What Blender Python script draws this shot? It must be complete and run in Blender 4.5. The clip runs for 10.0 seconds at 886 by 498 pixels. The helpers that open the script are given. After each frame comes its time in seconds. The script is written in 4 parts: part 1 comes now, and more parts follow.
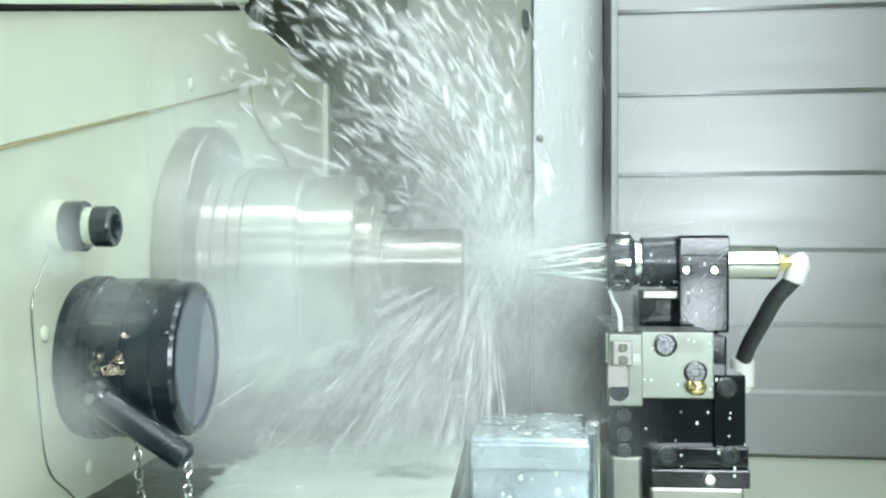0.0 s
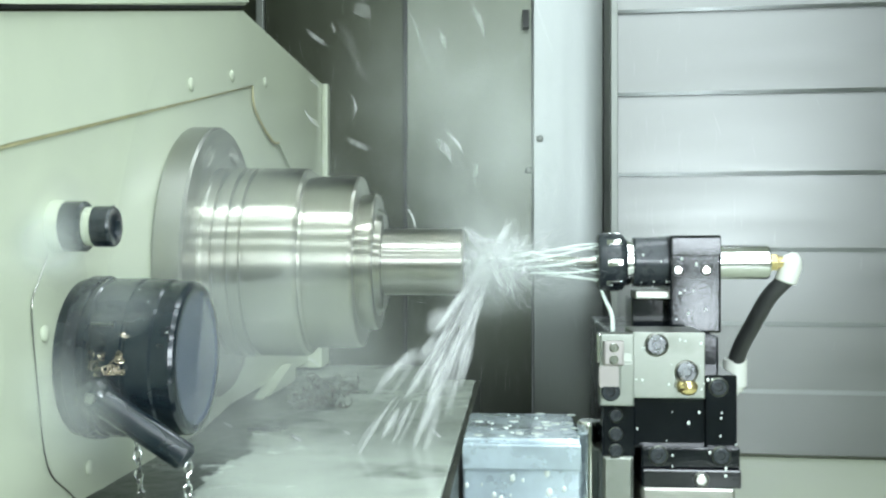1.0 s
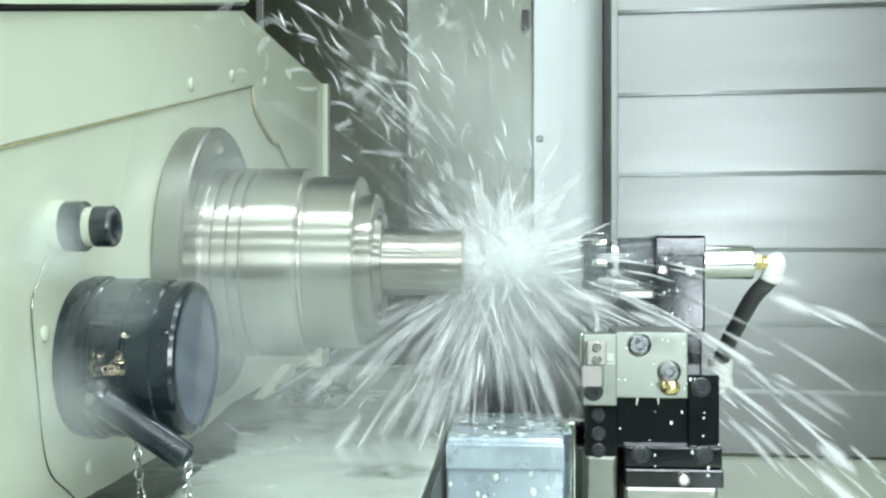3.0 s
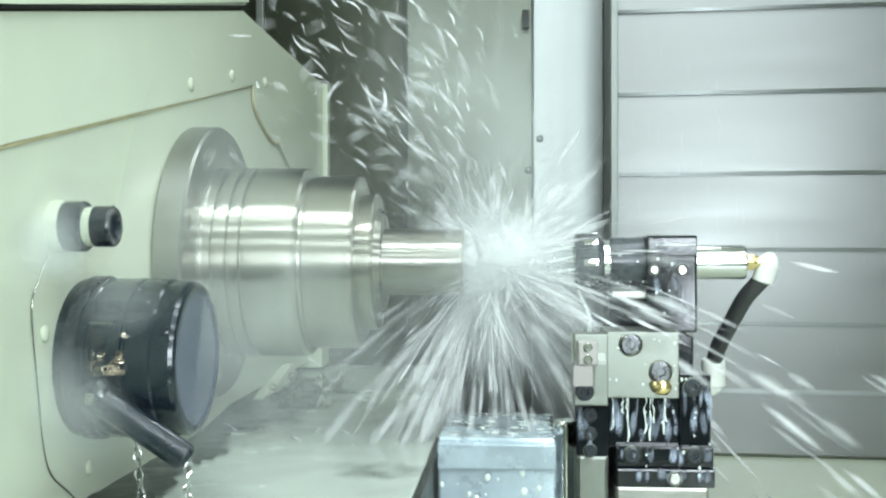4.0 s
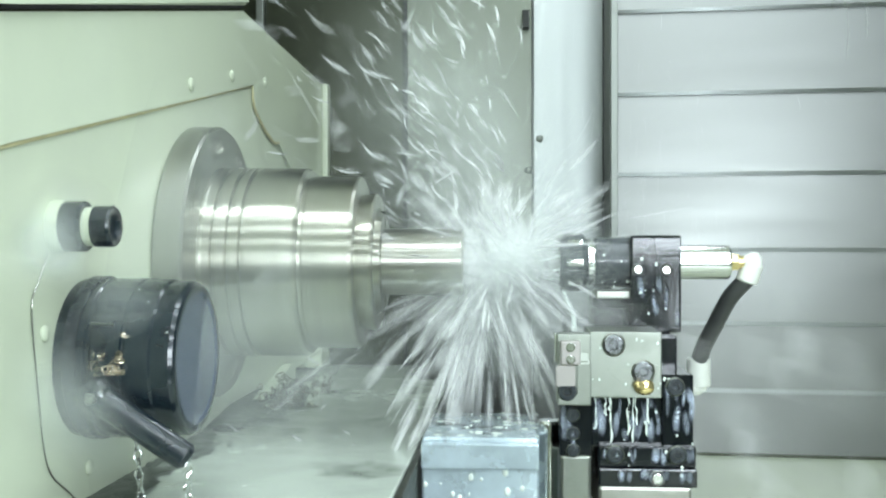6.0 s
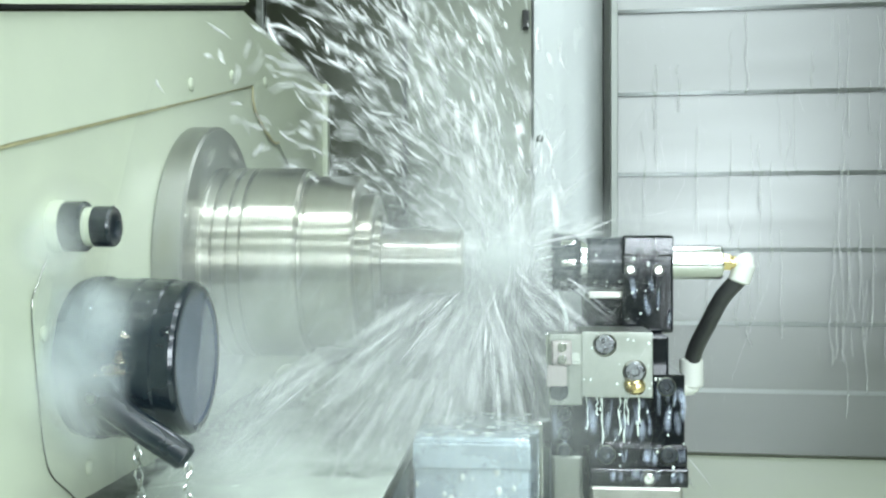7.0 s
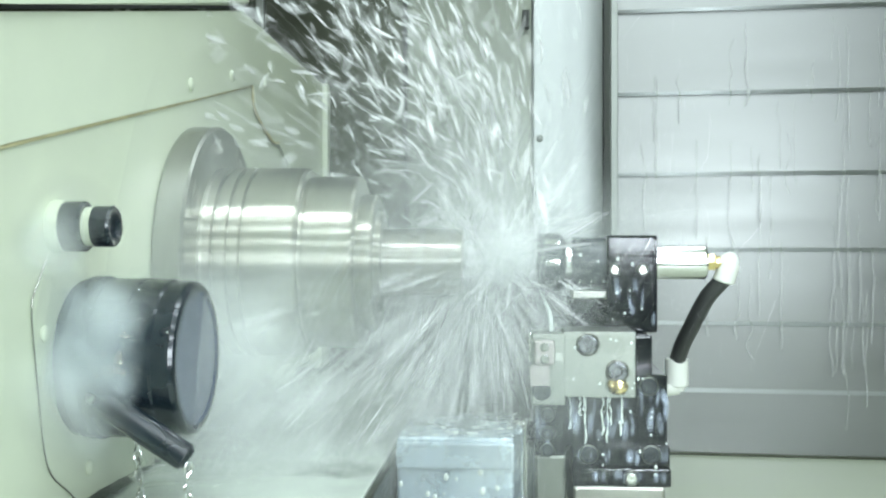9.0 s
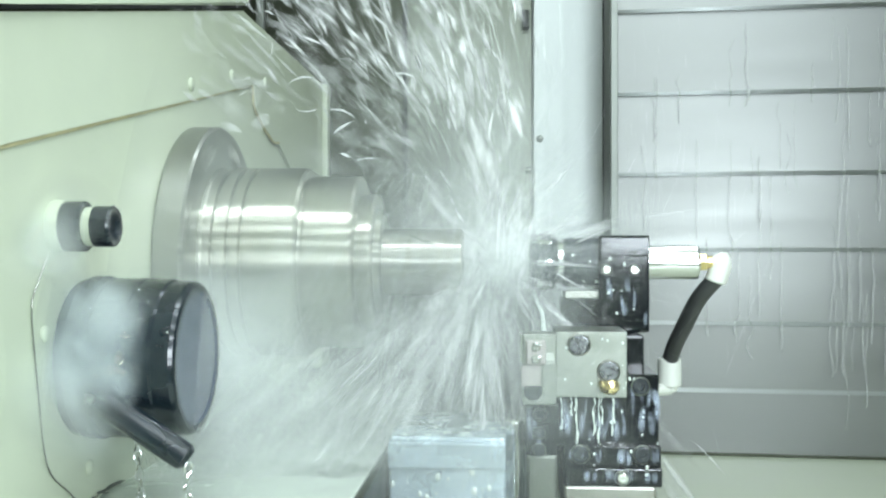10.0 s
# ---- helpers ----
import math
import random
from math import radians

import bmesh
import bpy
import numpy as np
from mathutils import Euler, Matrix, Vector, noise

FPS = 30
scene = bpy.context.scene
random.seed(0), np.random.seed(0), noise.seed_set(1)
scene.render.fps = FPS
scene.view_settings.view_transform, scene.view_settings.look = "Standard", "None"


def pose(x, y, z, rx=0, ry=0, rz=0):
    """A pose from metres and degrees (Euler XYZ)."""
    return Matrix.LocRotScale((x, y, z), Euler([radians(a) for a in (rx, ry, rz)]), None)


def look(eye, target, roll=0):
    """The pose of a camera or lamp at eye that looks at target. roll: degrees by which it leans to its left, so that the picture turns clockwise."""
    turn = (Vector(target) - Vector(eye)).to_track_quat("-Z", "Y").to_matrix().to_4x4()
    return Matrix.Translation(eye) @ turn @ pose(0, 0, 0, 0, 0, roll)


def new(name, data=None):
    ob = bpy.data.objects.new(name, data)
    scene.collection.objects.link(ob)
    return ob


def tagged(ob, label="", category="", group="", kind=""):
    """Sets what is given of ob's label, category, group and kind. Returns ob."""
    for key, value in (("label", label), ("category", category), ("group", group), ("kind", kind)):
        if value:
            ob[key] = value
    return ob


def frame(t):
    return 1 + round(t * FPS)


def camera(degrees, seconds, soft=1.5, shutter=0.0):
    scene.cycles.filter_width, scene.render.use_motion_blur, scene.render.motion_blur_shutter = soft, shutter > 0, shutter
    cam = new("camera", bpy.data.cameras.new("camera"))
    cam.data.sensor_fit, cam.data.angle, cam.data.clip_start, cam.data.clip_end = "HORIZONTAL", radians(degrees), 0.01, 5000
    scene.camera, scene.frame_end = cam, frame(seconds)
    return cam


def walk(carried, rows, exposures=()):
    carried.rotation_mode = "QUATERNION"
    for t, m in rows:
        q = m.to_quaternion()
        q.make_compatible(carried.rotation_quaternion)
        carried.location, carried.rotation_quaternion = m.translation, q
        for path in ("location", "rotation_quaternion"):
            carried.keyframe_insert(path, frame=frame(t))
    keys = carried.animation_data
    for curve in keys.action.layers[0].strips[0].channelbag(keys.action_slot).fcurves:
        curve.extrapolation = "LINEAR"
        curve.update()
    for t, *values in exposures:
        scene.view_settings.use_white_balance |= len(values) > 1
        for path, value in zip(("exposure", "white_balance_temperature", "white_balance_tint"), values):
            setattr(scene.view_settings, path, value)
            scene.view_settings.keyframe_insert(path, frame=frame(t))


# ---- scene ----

# ---------------------------------------------------------------- camera
AX = 1.0                      # height of the spindle axis
FEED = 0.00665                # feed of the carriage, metres a second
cam = camera(47.07, 10.0, soft=2.3, shutter=0.6)
EYE = pose(0, -0.9, 1.0115, 90, 0, 4)
walk(cam, [(0, EYE), (10, EYE)])

# ---------------------------------------------------------------- light
world = bpy.data.worlds.new("enclosure_air")
scene.world = world
world.use_nodes = True
world.node_tree.nodes["Background"].inputs[0].default_value = (0.72, 0.86, 0.88, 1)
world.node_tree.nodes["Background"].inputs[1].default_value = 0.3


def lamp(name, place, target, sx, sy, watts, colour):
    d = bpy.data.lights.new(name, "AREA")
    d.shape, d.size, d.size_y, d.energy, d.color = "RECTANGLE", sx, sy, watts, colour
    ob = new(name, d)
    ob.matrix_world = look(place, target)
    return ob


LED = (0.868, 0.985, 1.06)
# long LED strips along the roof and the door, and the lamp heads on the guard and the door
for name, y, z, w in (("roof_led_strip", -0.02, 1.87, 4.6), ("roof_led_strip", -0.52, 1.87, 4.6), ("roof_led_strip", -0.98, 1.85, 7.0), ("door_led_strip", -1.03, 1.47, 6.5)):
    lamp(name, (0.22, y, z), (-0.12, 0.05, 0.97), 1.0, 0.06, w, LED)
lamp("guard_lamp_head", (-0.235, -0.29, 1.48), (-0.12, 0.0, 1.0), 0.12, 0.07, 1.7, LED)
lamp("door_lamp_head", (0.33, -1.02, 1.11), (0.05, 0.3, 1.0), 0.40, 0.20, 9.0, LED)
# a narrow strip at the foot of the door's window
lamp("door_led_strip", (-0.10, -1.05, 1.015), (-0.12, 0.0, 1.0), 1.0, 0.010, 1.0, LED)
lamp("door_lamp_head", (0.337, -1.02, 0.905), (0.15, 0.0, 0.96), 0.065, 0.10, 0.8, LED)
scene.view_settings.exposure = -0.60
scene.cycles.transparent_max_bounces = 220


# ---------------------------------------------------------------- materials
def mat(name, colour, rough=0.5, metal=0.0, spec=0.5, vary=0.12, scale=30.0, bump=0.0, stretch=(1, 1, 1), rough_vary=0.1,
        stain=None, stain_scale=6.0, stain_at=0.58, coat=0.0, brushed=0.0):
    """A surface with variation at two scales, an optional stain colour and a fine relief."""
    m = bpy.data.materials.new(name)
    m.use_nodes = True
    n, l = m.node_tree.nodes, m.node_tree.links
    b = n["Principled BSDF"]
    tc, mp = n.new("ShaderNodeTexCoord"), n.new("ShaderNodeMapping")
    mp.inputs["Scale"].default_value = stretch
    l.new(tc.outputs["Object"], mp.inputs["Vector"])
    fine, broad = n.new("ShaderNodeTexNoise"), n.new("ShaderNodeTexNoise")
    fine.inputs["Scale"].default_value, fine.inputs["Detail"].default_value = scale, 5
    broad.inputs["Scale"].default_value, broad.inputs["Detail"].default_value = scale * 0.13, 4
    l.new(mp.outputs[0], fine.inputs["Vector"]), l.new(mp.outputs[0], broad.inputs["Vector"])
    mixv = n.new("ShaderNodeMath")
    mixv.operation = "ADD"
    l.new(fine.outputs["Fac"], mixv.inputs[0]), l.new(broad.outputs["Fac"], mixv.inputs[1])
    rng = n.new("ShaderNodeMapRange")
    rng.inputs[1].default_value, rng.inputs[2].default_value = 0.6, 1.4
    rng.inputs[3].default_value, rng.inputs[4].default_value = 1 - vary, 1 + vary
    l.new(mixv.outputs[0], rng.inputs[0])
    mul = n.new("ShaderNodeMix")
    mul.data_type, mul.blend_type = "RGBA", "MULTIPLY"
    mul.inputs["Factor"].default_value = 1
    mul.inputs["A"].default_value = (*colour, 1)
    l.new(rng.outputs[0], mul.inputs["B"])
    out = mul.outputs["Result"]
    if stain:
        sn, sr, sm = n.new("ShaderNodeTexNoise"), n.new("ShaderNodeMapRange"), n.new("ShaderNodeMix")
        sn.inputs["Scale"].default_value, sn.inputs["Detail"].default_value = stain_scale, 6
        sr.inputs[1].default_value, sr.inputs[2].default_value = stain_at, stain_at + 0.14
        l.new(mp.outputs[0], sn.inputs["Vector"]), l.new(sn.outputs["Fac"], sr.inputs[0])
        sm.data_type = "RGBA"
        l.new(sr.outputs[0], sm.inputs["Factor"]), l.new(out, sm.inputs["A"])
        sm.inputs["B"].default_value = (*stain, 1)
        out = sm.outputs["Result"]
    l.new(out, b.inputs["Base Color"])
    rr = n.new("ShaderNodeMapRange")
    rr.inputs[1].default_value, rr.inputs[2].default_value = 0.6, 1.4
    rr.inputs[3].default_value, rr.inputs[4].default_value = max(0.02, rough - rough_vary), min(1, rough + rough_vary)
    l.new(mixv.outputs[0], rr.inputs[0]), l.new(rr.outputs[0], b.inputs["Roughness"])
    b.inputs["Metallic"].default_value = metal
    b.inputs["Specular IOR Level"].default_value = spec
    b.inputs["Coat Weight"].default_value = coat
    b.inputs["Coat Roughness"].default_value = 0.06
    if brushed:
        # turning marks run round the x axis
        tg = n.new("ShaderNodeTangent")
        tg.direction_type, tg.axis = "RADIAL", "X"
        l.new(tg.outputs[0], b.inputs["Tangent"])
        b.inputs["Anisotropic"].default_value, b.inputs["Anisotropic Rotation"].default_value = brushed, 0.25
    if bump:
        bp = n.new("ShaderNodeBump")
        bp.inputs["Strength"].default_value, bp.inputs["Distance"].default_value = bump, 0.002
        l.new(mixv.outputs[0], bp.inputs["Height"]), l.new(bp.outputs[0], b.inputs["Normal"])
    return m


CREAM = mat("cream_enamel", (0.525, 0.575, 0.435), 0.38, vary=0.06, scale=24, stain=(0.42, 0.40, 0.22), stain_scale=7, stain_at=0.66, coat=0.3)
CREAM_WET = mat("wet_cream_enamel", (0.54, 0.60, 0.53), 0.22, vary=0.12, scale=30, bump=0.25, stain=(0.10, 0.12, 0.10), stain_scale=11, stain_at=0.60, coat=0.5)
SEALANT = mat("dirty_sealant", (0.46, 0.43, 0.24), 0.6, vary=0.3, scale=60)
SHEET = mat("brushed_stainless", (0.26, 0.275, 0.255), 0.52, 1.0, vary=0.08, scale=40, stretch=(1, 1, 0.03), bump=0.05, stain=(0.22, 0.23, 0.21), stain_scale=5)
SHEET_DARK = mat("dark_stainless", (0.062, 0.068, 0.050), 0.44, 1.0, vary=0.12, scale=40, stretch=(1, 1, 0.04), bump=0.05)
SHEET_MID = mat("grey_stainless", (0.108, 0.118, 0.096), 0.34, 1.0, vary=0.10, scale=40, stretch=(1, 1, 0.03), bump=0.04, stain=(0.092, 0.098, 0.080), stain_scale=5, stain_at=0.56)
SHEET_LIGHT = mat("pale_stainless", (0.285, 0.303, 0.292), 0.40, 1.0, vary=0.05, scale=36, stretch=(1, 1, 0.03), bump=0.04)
COVER = mat("way_cover_steel", (0.206, 0.212, 0.204), 0.36, 1.0, vary=0.06, scale=30, stretch=(0.05, 1, 1), bump=0.04, stain=(0.16, 0.165, 0.155), stain_scale=4, stain_at=0.6)
# near-black for dark parts, and for painted shade inside slots and sockets
GAP = mat("black_and_gap_shade", (0.03, 0.032, 0.03), 0.7)
STEEL = mat("turned_steel", (0.40, 0.40, 0.34), 0.31, 1.0, vary=0.10, scale=120, stretch=(1, 0.02, 0.02), rough_vary=0.03, brushed=1.0, coat=0.5)
STEEL_DULL = mat("stained_steel", (0.33, 0.335, 0.30), 0.36, 1.0, vary=0.15, scale=50, stain=(0.28, 0.28, 0.22), stain_scale=16)
BAR = mat("bright_bar", (0.47, 0.465, 0.41), 0.38, 1.0, vary=0.08, scale=140, stretch=(1, 0.02, 0.02), rough_vary=0.03, brushed=1.0, coat=0.5)
GROUND = mat("ground_steel", (0.27, 0.29, 0.255), 0.42, 1.0, vary=0.08, scale=140, bump=0.05, stain=(0.21, 0.225, 0.195), stain_scale=20)
CHROME = mat("polished_steel", (0.72, 0.73, 0.72), 0.14, 1.0, vary=0.06, scale=80)
BLACK = mat("black_oxide", (0.006, 0.008, 0.010), 0.09, 0.0, vary=0.35, scale=320, bump=0.04, coat=0.1, spec=0.4, rough_vary=0.05)
BLACK_DULL = mat("black_oxide_nut", (0.030, 0.037, 0.042), 0.28, 0.0, vary=0.3, scale=160, coat=0.2, spec=0.35)
RUBBER = mat("black_rubber", (0.010, 0.017, 0.022), 0.20, 0.0, vary=0.35, scale=60, bump=0.12, coat=0.35, spec=0.4)
BOOT = mat("blue_black_boot", (0.060, 0.080, 0.120), 0.22, vary=0.3, scale=40, coat=0.5, stain=(0.012, 0.018, 0.028), stain_scale=60, stain_at=0.56, stretch=(1, 1, 0.12))
BLUE = mat("wet_blue_steel", (0.50, 0.60, 0.66), 0.26, 0.4, vary=0.25, scale=50, coat=0.5, stain=(0.06, 0.07, 0.08), stain_scale=18, stain_at=0.56)
SCREW = mat("dark_screw_steel", (0.19, 0.20, 0.205), 0.28, 1.0, vary=0.3, scale=200)
HOSE = mat("grey_black_hose", (0.045, 0.048, 0.048), 0.36, vary=0.2, scale=60)
WHITE = mat("white_plastic", (0.78, 0.80, 0.74), 0.35, vary=0.04, scale=60)
BRASS = mat("brass", (0.82, 0.66, 0.34), 0.25, 1.0, vary=0.1, scale=90)
CARBIDE = mat("insert_seat_steel", (0.40, 0.38, 0.36), 0.6, 1.0, vary=0.1, scale=120)
CHIP = mat("metal_chip", (0.13, 0.115, 0.09), 0.34, 1.0, vary=0.3, scale=200)
CHIP_BRIGHT = mat("bright_chip", (0.62, 0.54, 0.42), 0.25, 1.0, vary=0.3, scale=200)
# sludge colour that also holds the shade lying on the carriage cover
SHADED_SLUDGE = mat("shaded_sludge", (0.042, 0.052, 0.042), 0.34, 0.0, vary=0.5, scale=120, bump=0.4, spec=0.4)
MILK = mat("milky_coolant", (0.80, 0.88, 0.82), 0.25, vary=0.03, scale=100)


def droplet_mat(name, opacity, colour=(0.95, 0.975, 0.95), least=0.35, crisp=None, curdle=0.0):
    """Milky drops. crisp: how soon a drop, thin at its rim, grows opaque inwards; None: drops too fine to show a rim. curdle: the size of its lumps."""
    m = bpy.data.materials.new(name)
    m.use_nodes = True
    n, l = m.node_tree.nodes, m.node_tree.links
    n.remove(n["Principled BSDF"])
    geo, rg = n.new("ShaderNodeNewGeometry"), n.new("ShaderNodeMapRange")
    rg.inputs[3].default_value, rg.inputs[4].default_value = opacity * least, min(1, opacity * 1.3)
    l.new(geo.outputs["Random Per Island"], rg.inputs[0])
    dense = rg.outputs[0]
    if crisp:
        rim, rise, times = n.new("ShaderNodeAttribute"), n.new("ShaderNodeMapRange"), n.new("ShaderNodeMath")
        rim.attribute_name, rise.interpolation_type, times.operation = "thickness", "SMOOTHSTEP", "MULTIPLY"
        rise.inputs[2].default_value = crisp
        l.new(rim.outputs["Fac"], rise.inputs[0]), l.new(rise.outputs[0], times.inputs[0]), l.new(dense, times.inputs[1])
        dense = times.outputs[0]
    if curdle:
        tc, lump, part_, times = n.new("ShaderNodeTexCoord"), n.new("ShaderNodeTexNoise"), n.new("ShaderNodeMapRange"), n.new("ShaderNodeMath")
        lump.inputs["Scale"].default_value, lump.inputs["Detail"].default_value = 1 / curdle, 3
        part_.inputs[1].default_value, part_.inputs[2].default_value, part_.inputs[3].default_value, times.operation = 0.3, 0.7, 0.35, "MULTIPLY"
        l.new(tc.outputs["Object"], lump.inputs["Vector"]), l.new(lump.outputs["Fac"], part_.inputs[0])
        l.new(part_.outputs[0], times.inputs[0]), l.new(dense, times.inputs[1])
        dense = times.outputs[0]
    tr, df, tl, ad, mx = (n.new("ShaderNodeBsdfTransparent"), n.new("ShaderNodeBsdfDiffuse"), n.new("ShaderNodeBsdfTranslucent"),
                          n.new("ShaderNodeMixShader"), n.new("ShaderNodeMixShader"))
    df.inputs[0].default_value = tl.inputs[0].default_value = (*colour, 1)
    ad.inputs[0].default_value = 0.2
    # fixed normal towards the lamps: every drop is shaded as if facing the light
    lampward = n.new("ShaderNodeCombineXYZ")
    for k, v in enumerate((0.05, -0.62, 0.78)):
        lampward.inputs[k].default_value = v
    l.new(lampward.outputs[0], df.inputs["Normal"]), l.new(lampward.outputs[0], tl.inputs["Normal"])
    l.new(df.outputs[0], ad.inputs[1]), l.new(tl.outputs[0], ad.inputs[2])
    l.new(dense, mx.inputs[0]), l.new(tr.outputs[0], mx.inputs[1]), l.new(ad.outputs[0], mx.inputs[2])
    l.new(mx.outputs[0], n["Material Output"].inputs[0])
    return m


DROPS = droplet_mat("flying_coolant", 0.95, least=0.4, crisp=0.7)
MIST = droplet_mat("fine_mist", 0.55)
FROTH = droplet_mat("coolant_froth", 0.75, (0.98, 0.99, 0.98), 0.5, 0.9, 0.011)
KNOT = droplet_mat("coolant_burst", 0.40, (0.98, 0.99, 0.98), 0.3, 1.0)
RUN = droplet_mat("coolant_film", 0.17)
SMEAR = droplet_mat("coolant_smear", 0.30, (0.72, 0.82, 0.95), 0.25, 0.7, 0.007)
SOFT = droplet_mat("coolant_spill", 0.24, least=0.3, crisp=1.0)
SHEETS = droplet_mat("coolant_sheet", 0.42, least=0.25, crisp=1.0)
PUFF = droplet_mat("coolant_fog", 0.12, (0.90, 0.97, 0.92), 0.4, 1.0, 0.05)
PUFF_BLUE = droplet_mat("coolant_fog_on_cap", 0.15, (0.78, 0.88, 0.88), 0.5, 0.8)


# ---------------------------------------------------------------- mesh tools
def part(name, bm, material, parent=None, label="", smooth=True, angle=12):
    me = bpy.data.meshes.new(name)
    bmesh.ops.recalc_face_normals(bm, faces=bm.faces)
    bm.to_mesh(me)
    bm.free()
    if smooth:
        me.polygons.foreach_set("use_smooth", [True] * len(me.polygons))
        me.set_sharp_from_angle(angle=radians(angle))
    me.materials.append(material)
    ob = new(name, me)
    if parent:
        ob.parent = parent
    if label:
        ob["label"] = label
    return ob


def thing(name, label, category, group="", kind=""):
    return tagged(new(name), label, category, group, kind)


def box(x0, x1, y0, y1, z0, z1, bevel=0.001, seg=2, bm=None):
    bm = bm or bmesh.new()
    m = Matrix.Translation(((x0 + x1) / 2, (y0 + y1) / 2, (z0 + z1) / 2)) @ Matrix.Diagonal((x1 - x0, y1 - y0, z1 - z0, 1))
    vs = bmesh.ops.create_cube(bm, size=1, matrix=m)["verts"]
    if bevel:
        es = list({e for v in vs for e in v.link_edges})
        bmesh.ops.bevel(bm, geom=es, offset=bevel, segments=seg, affect="EDGES", profile=0.6)
    return bm


def lathe(profile, seg=64, y=0.0, z=AX, bm=None, axis="x"):
    """A turned form: rows of (place along the axis, radius)."""
    bm = bm or bmesh.new()
    rings = []
    for x, r in profile:
        if r < 1e-5:
            rings.append([bm.verts.new((x, y, z))])
            continue
        rings.append([bm.verts.new((x, y + r * math.cos(2 * math.pi * i / seg), z + r * math.sin(2 * math.pi * i / seg))) for i in range(seg)])
    for a, b in zip(rings, rings[1:]):
        for i in range(seg):
            j = (i + 1) % seg
            q = [a[i % len(a)], a[j % len(a)], b[j % len(b)], b[i % len(b)]]
            q = list(dict.fromkeys(q))
            if len(q) > 2:
                bm.faces.new(q)
    return bm


def turned(bm, m):
    bmesh.ops.transform(bm, matrix=m, verts=bm.verts)
    return bm


def rod(p, q, r, seg=32, bevel=0.0, r2=None, bm=None):
    bm2 = bmesh.new()
    d = (Vector(q) - Vector(p)).length
    r2 = r if r2 is None else r2
    c = bevel
    prof = [(0, 0), (0, r - c), (c, r), (d - c, r2), (d, r2 - c), (d, 0)] if c else [(0, 0), (0, r), (d, r2), (d, 0)]
    lathe(prof, seg, 0, 0, bm2)
    turn = (Vector(q) - Vector(p)).to_track_quat("X", "Z").to_matrix().to_4x4()
    turned(bm2, Matrix.Translation(p) @ turn)
    if bm:
        me = bpy.data.meshes.new("scrap")
        bm2.to_mesh(me)
        bm.from_mesh(me)
        bpy.data.meshes.remove(me)
        bm2.free()
        return bm
    return bm2


def prism(poly, x0, x1, bevel=0.0):
    """A plate with its outline in y and z, from x0 to x1."""
    bm = bmesh.new()
    a = [bm.verts.new((x0, y, z)) for y, z in poly]
    b = [bm.verts.new((x1, y, z)) for y, z in poly]
    bm.faces.new(a), bm.faces.new(b[::-1])
    n = len(poly)
    for i in range(n):
        bm.faces.new((a[i], a[(i + 1) % n], b[(i + 1) % n], b[i]))
    if bevel:
        bmesh.ops.bevel(bm, geom=list(bm.edges), offset=bevel, segments=2, affect="EDGES")
    return bm


def smooth_path(pts, n):
    """Points along a Catmull-Rom curve."""
    p = [Vector(v) for v in pts]
    p = [2 * p[0] - p[1]] + p + [2 * p[-1] - p[-2]]
    out = []
    for i in range(1, len(p) - 2):
        for k in range(n):
            t = k / n
            a, b, c, d = p[i - 1], p[i], p[i + 1], p[i + 2]
            out.append(0.5 * ((2 * b) + (c - a) * t + (2 * a - 5 * b + 4 * c - d) * t * t + (3 * b - a - 3 * c + d) * t ** 3))
    return out + [p[-2]]


def tube(pts, r, seg=12, n=6, bm=None, taper=None):
    bm = bm or bmesh.new()
    path = smooth_path(pts, n) if n > 1 else [Vector(v) for v in pts]
    rings, up = [], Vector((0.31, 0.2, 0.93)).normalized()
    for i, c in enumerate(path):
        d = (path[min(i + 1, len(path) - 1)] - path[max(i - 1, 0)]).normalized()
        s = d.cross(up).normalized()
        u = s.cross(d)
        rr = r * (taper(i / (len(path) - 1)) if taper else 1)
        rings.append([bm.verts.new(c + rr * (math.cos(2 * math.pi * k / seg) * s + math.sin(2 * math.pi * k / seg) * u)) for k in range(seg)])
    for a, b in zip(rings, rings[1:]):
        for k in range(seg):
            bm.faces.new((a[k], a[(k + 1) % seg], b[(k + 1) % seg], b[k]))
    bm.faces.new(rings[0][::-1]), bm.faces.new(rings[-1])
    return bm


def blob(bm, c, sx, sy, sz, seed=0):
    """A flattened drop."""
    vs = bmesh.ops.create_icosphere(bm, subdivisions=2, radius=1)["verts"]
    for v in vs:
        k = 1 + 0.18 * noise.noise(v.co * 1.7 + Vector((seed * 3.1, seed, 0)))
        v.co = Vector(c) + Vector((v.co.x * sx * k, v.co.y * sy, v.co.z * sz * k))
    return bm


def screw(x, y, z, r, parent, material=None, depth=0.004):
    """A socket screw head that looks towards -y, with its hexagon socket."""
    place = Matrix.Translation((x, y, z)) @ Matrix.Rotation(radians(90), 4, "Z")
    rows = [(0.0, r), (-depth * 0.7, r), (-depth * 0.92, r * 0.93), (-depth, r * 0.84), (-depth, r * 0.50), (-depth * 0.5, r * 0.48), (-depth * 0.5, 0)]
    head = part("screw", turned(lathe(rows, 32, 0, 0), place), material or STEEL_DULL, parent)
    rows = [(-depth * 0.52, r * 0.50), (-depth * 1.02, r * 0.52), (-depth * 1.03, r * 0.48), (-depth * 0.45, r * 0.44), (-depth * 0.45, 0)]
    # socket colour painted: near-black for inner shade, white for a glint in bright screws
    part("hex_socket", turned(lathe(rows, 6, 0, 0), place @ Matrix.Rotation(x * 900, 4, "X")), GAP if material is not CHROME else WHITE, head, smooth=False)
    return head


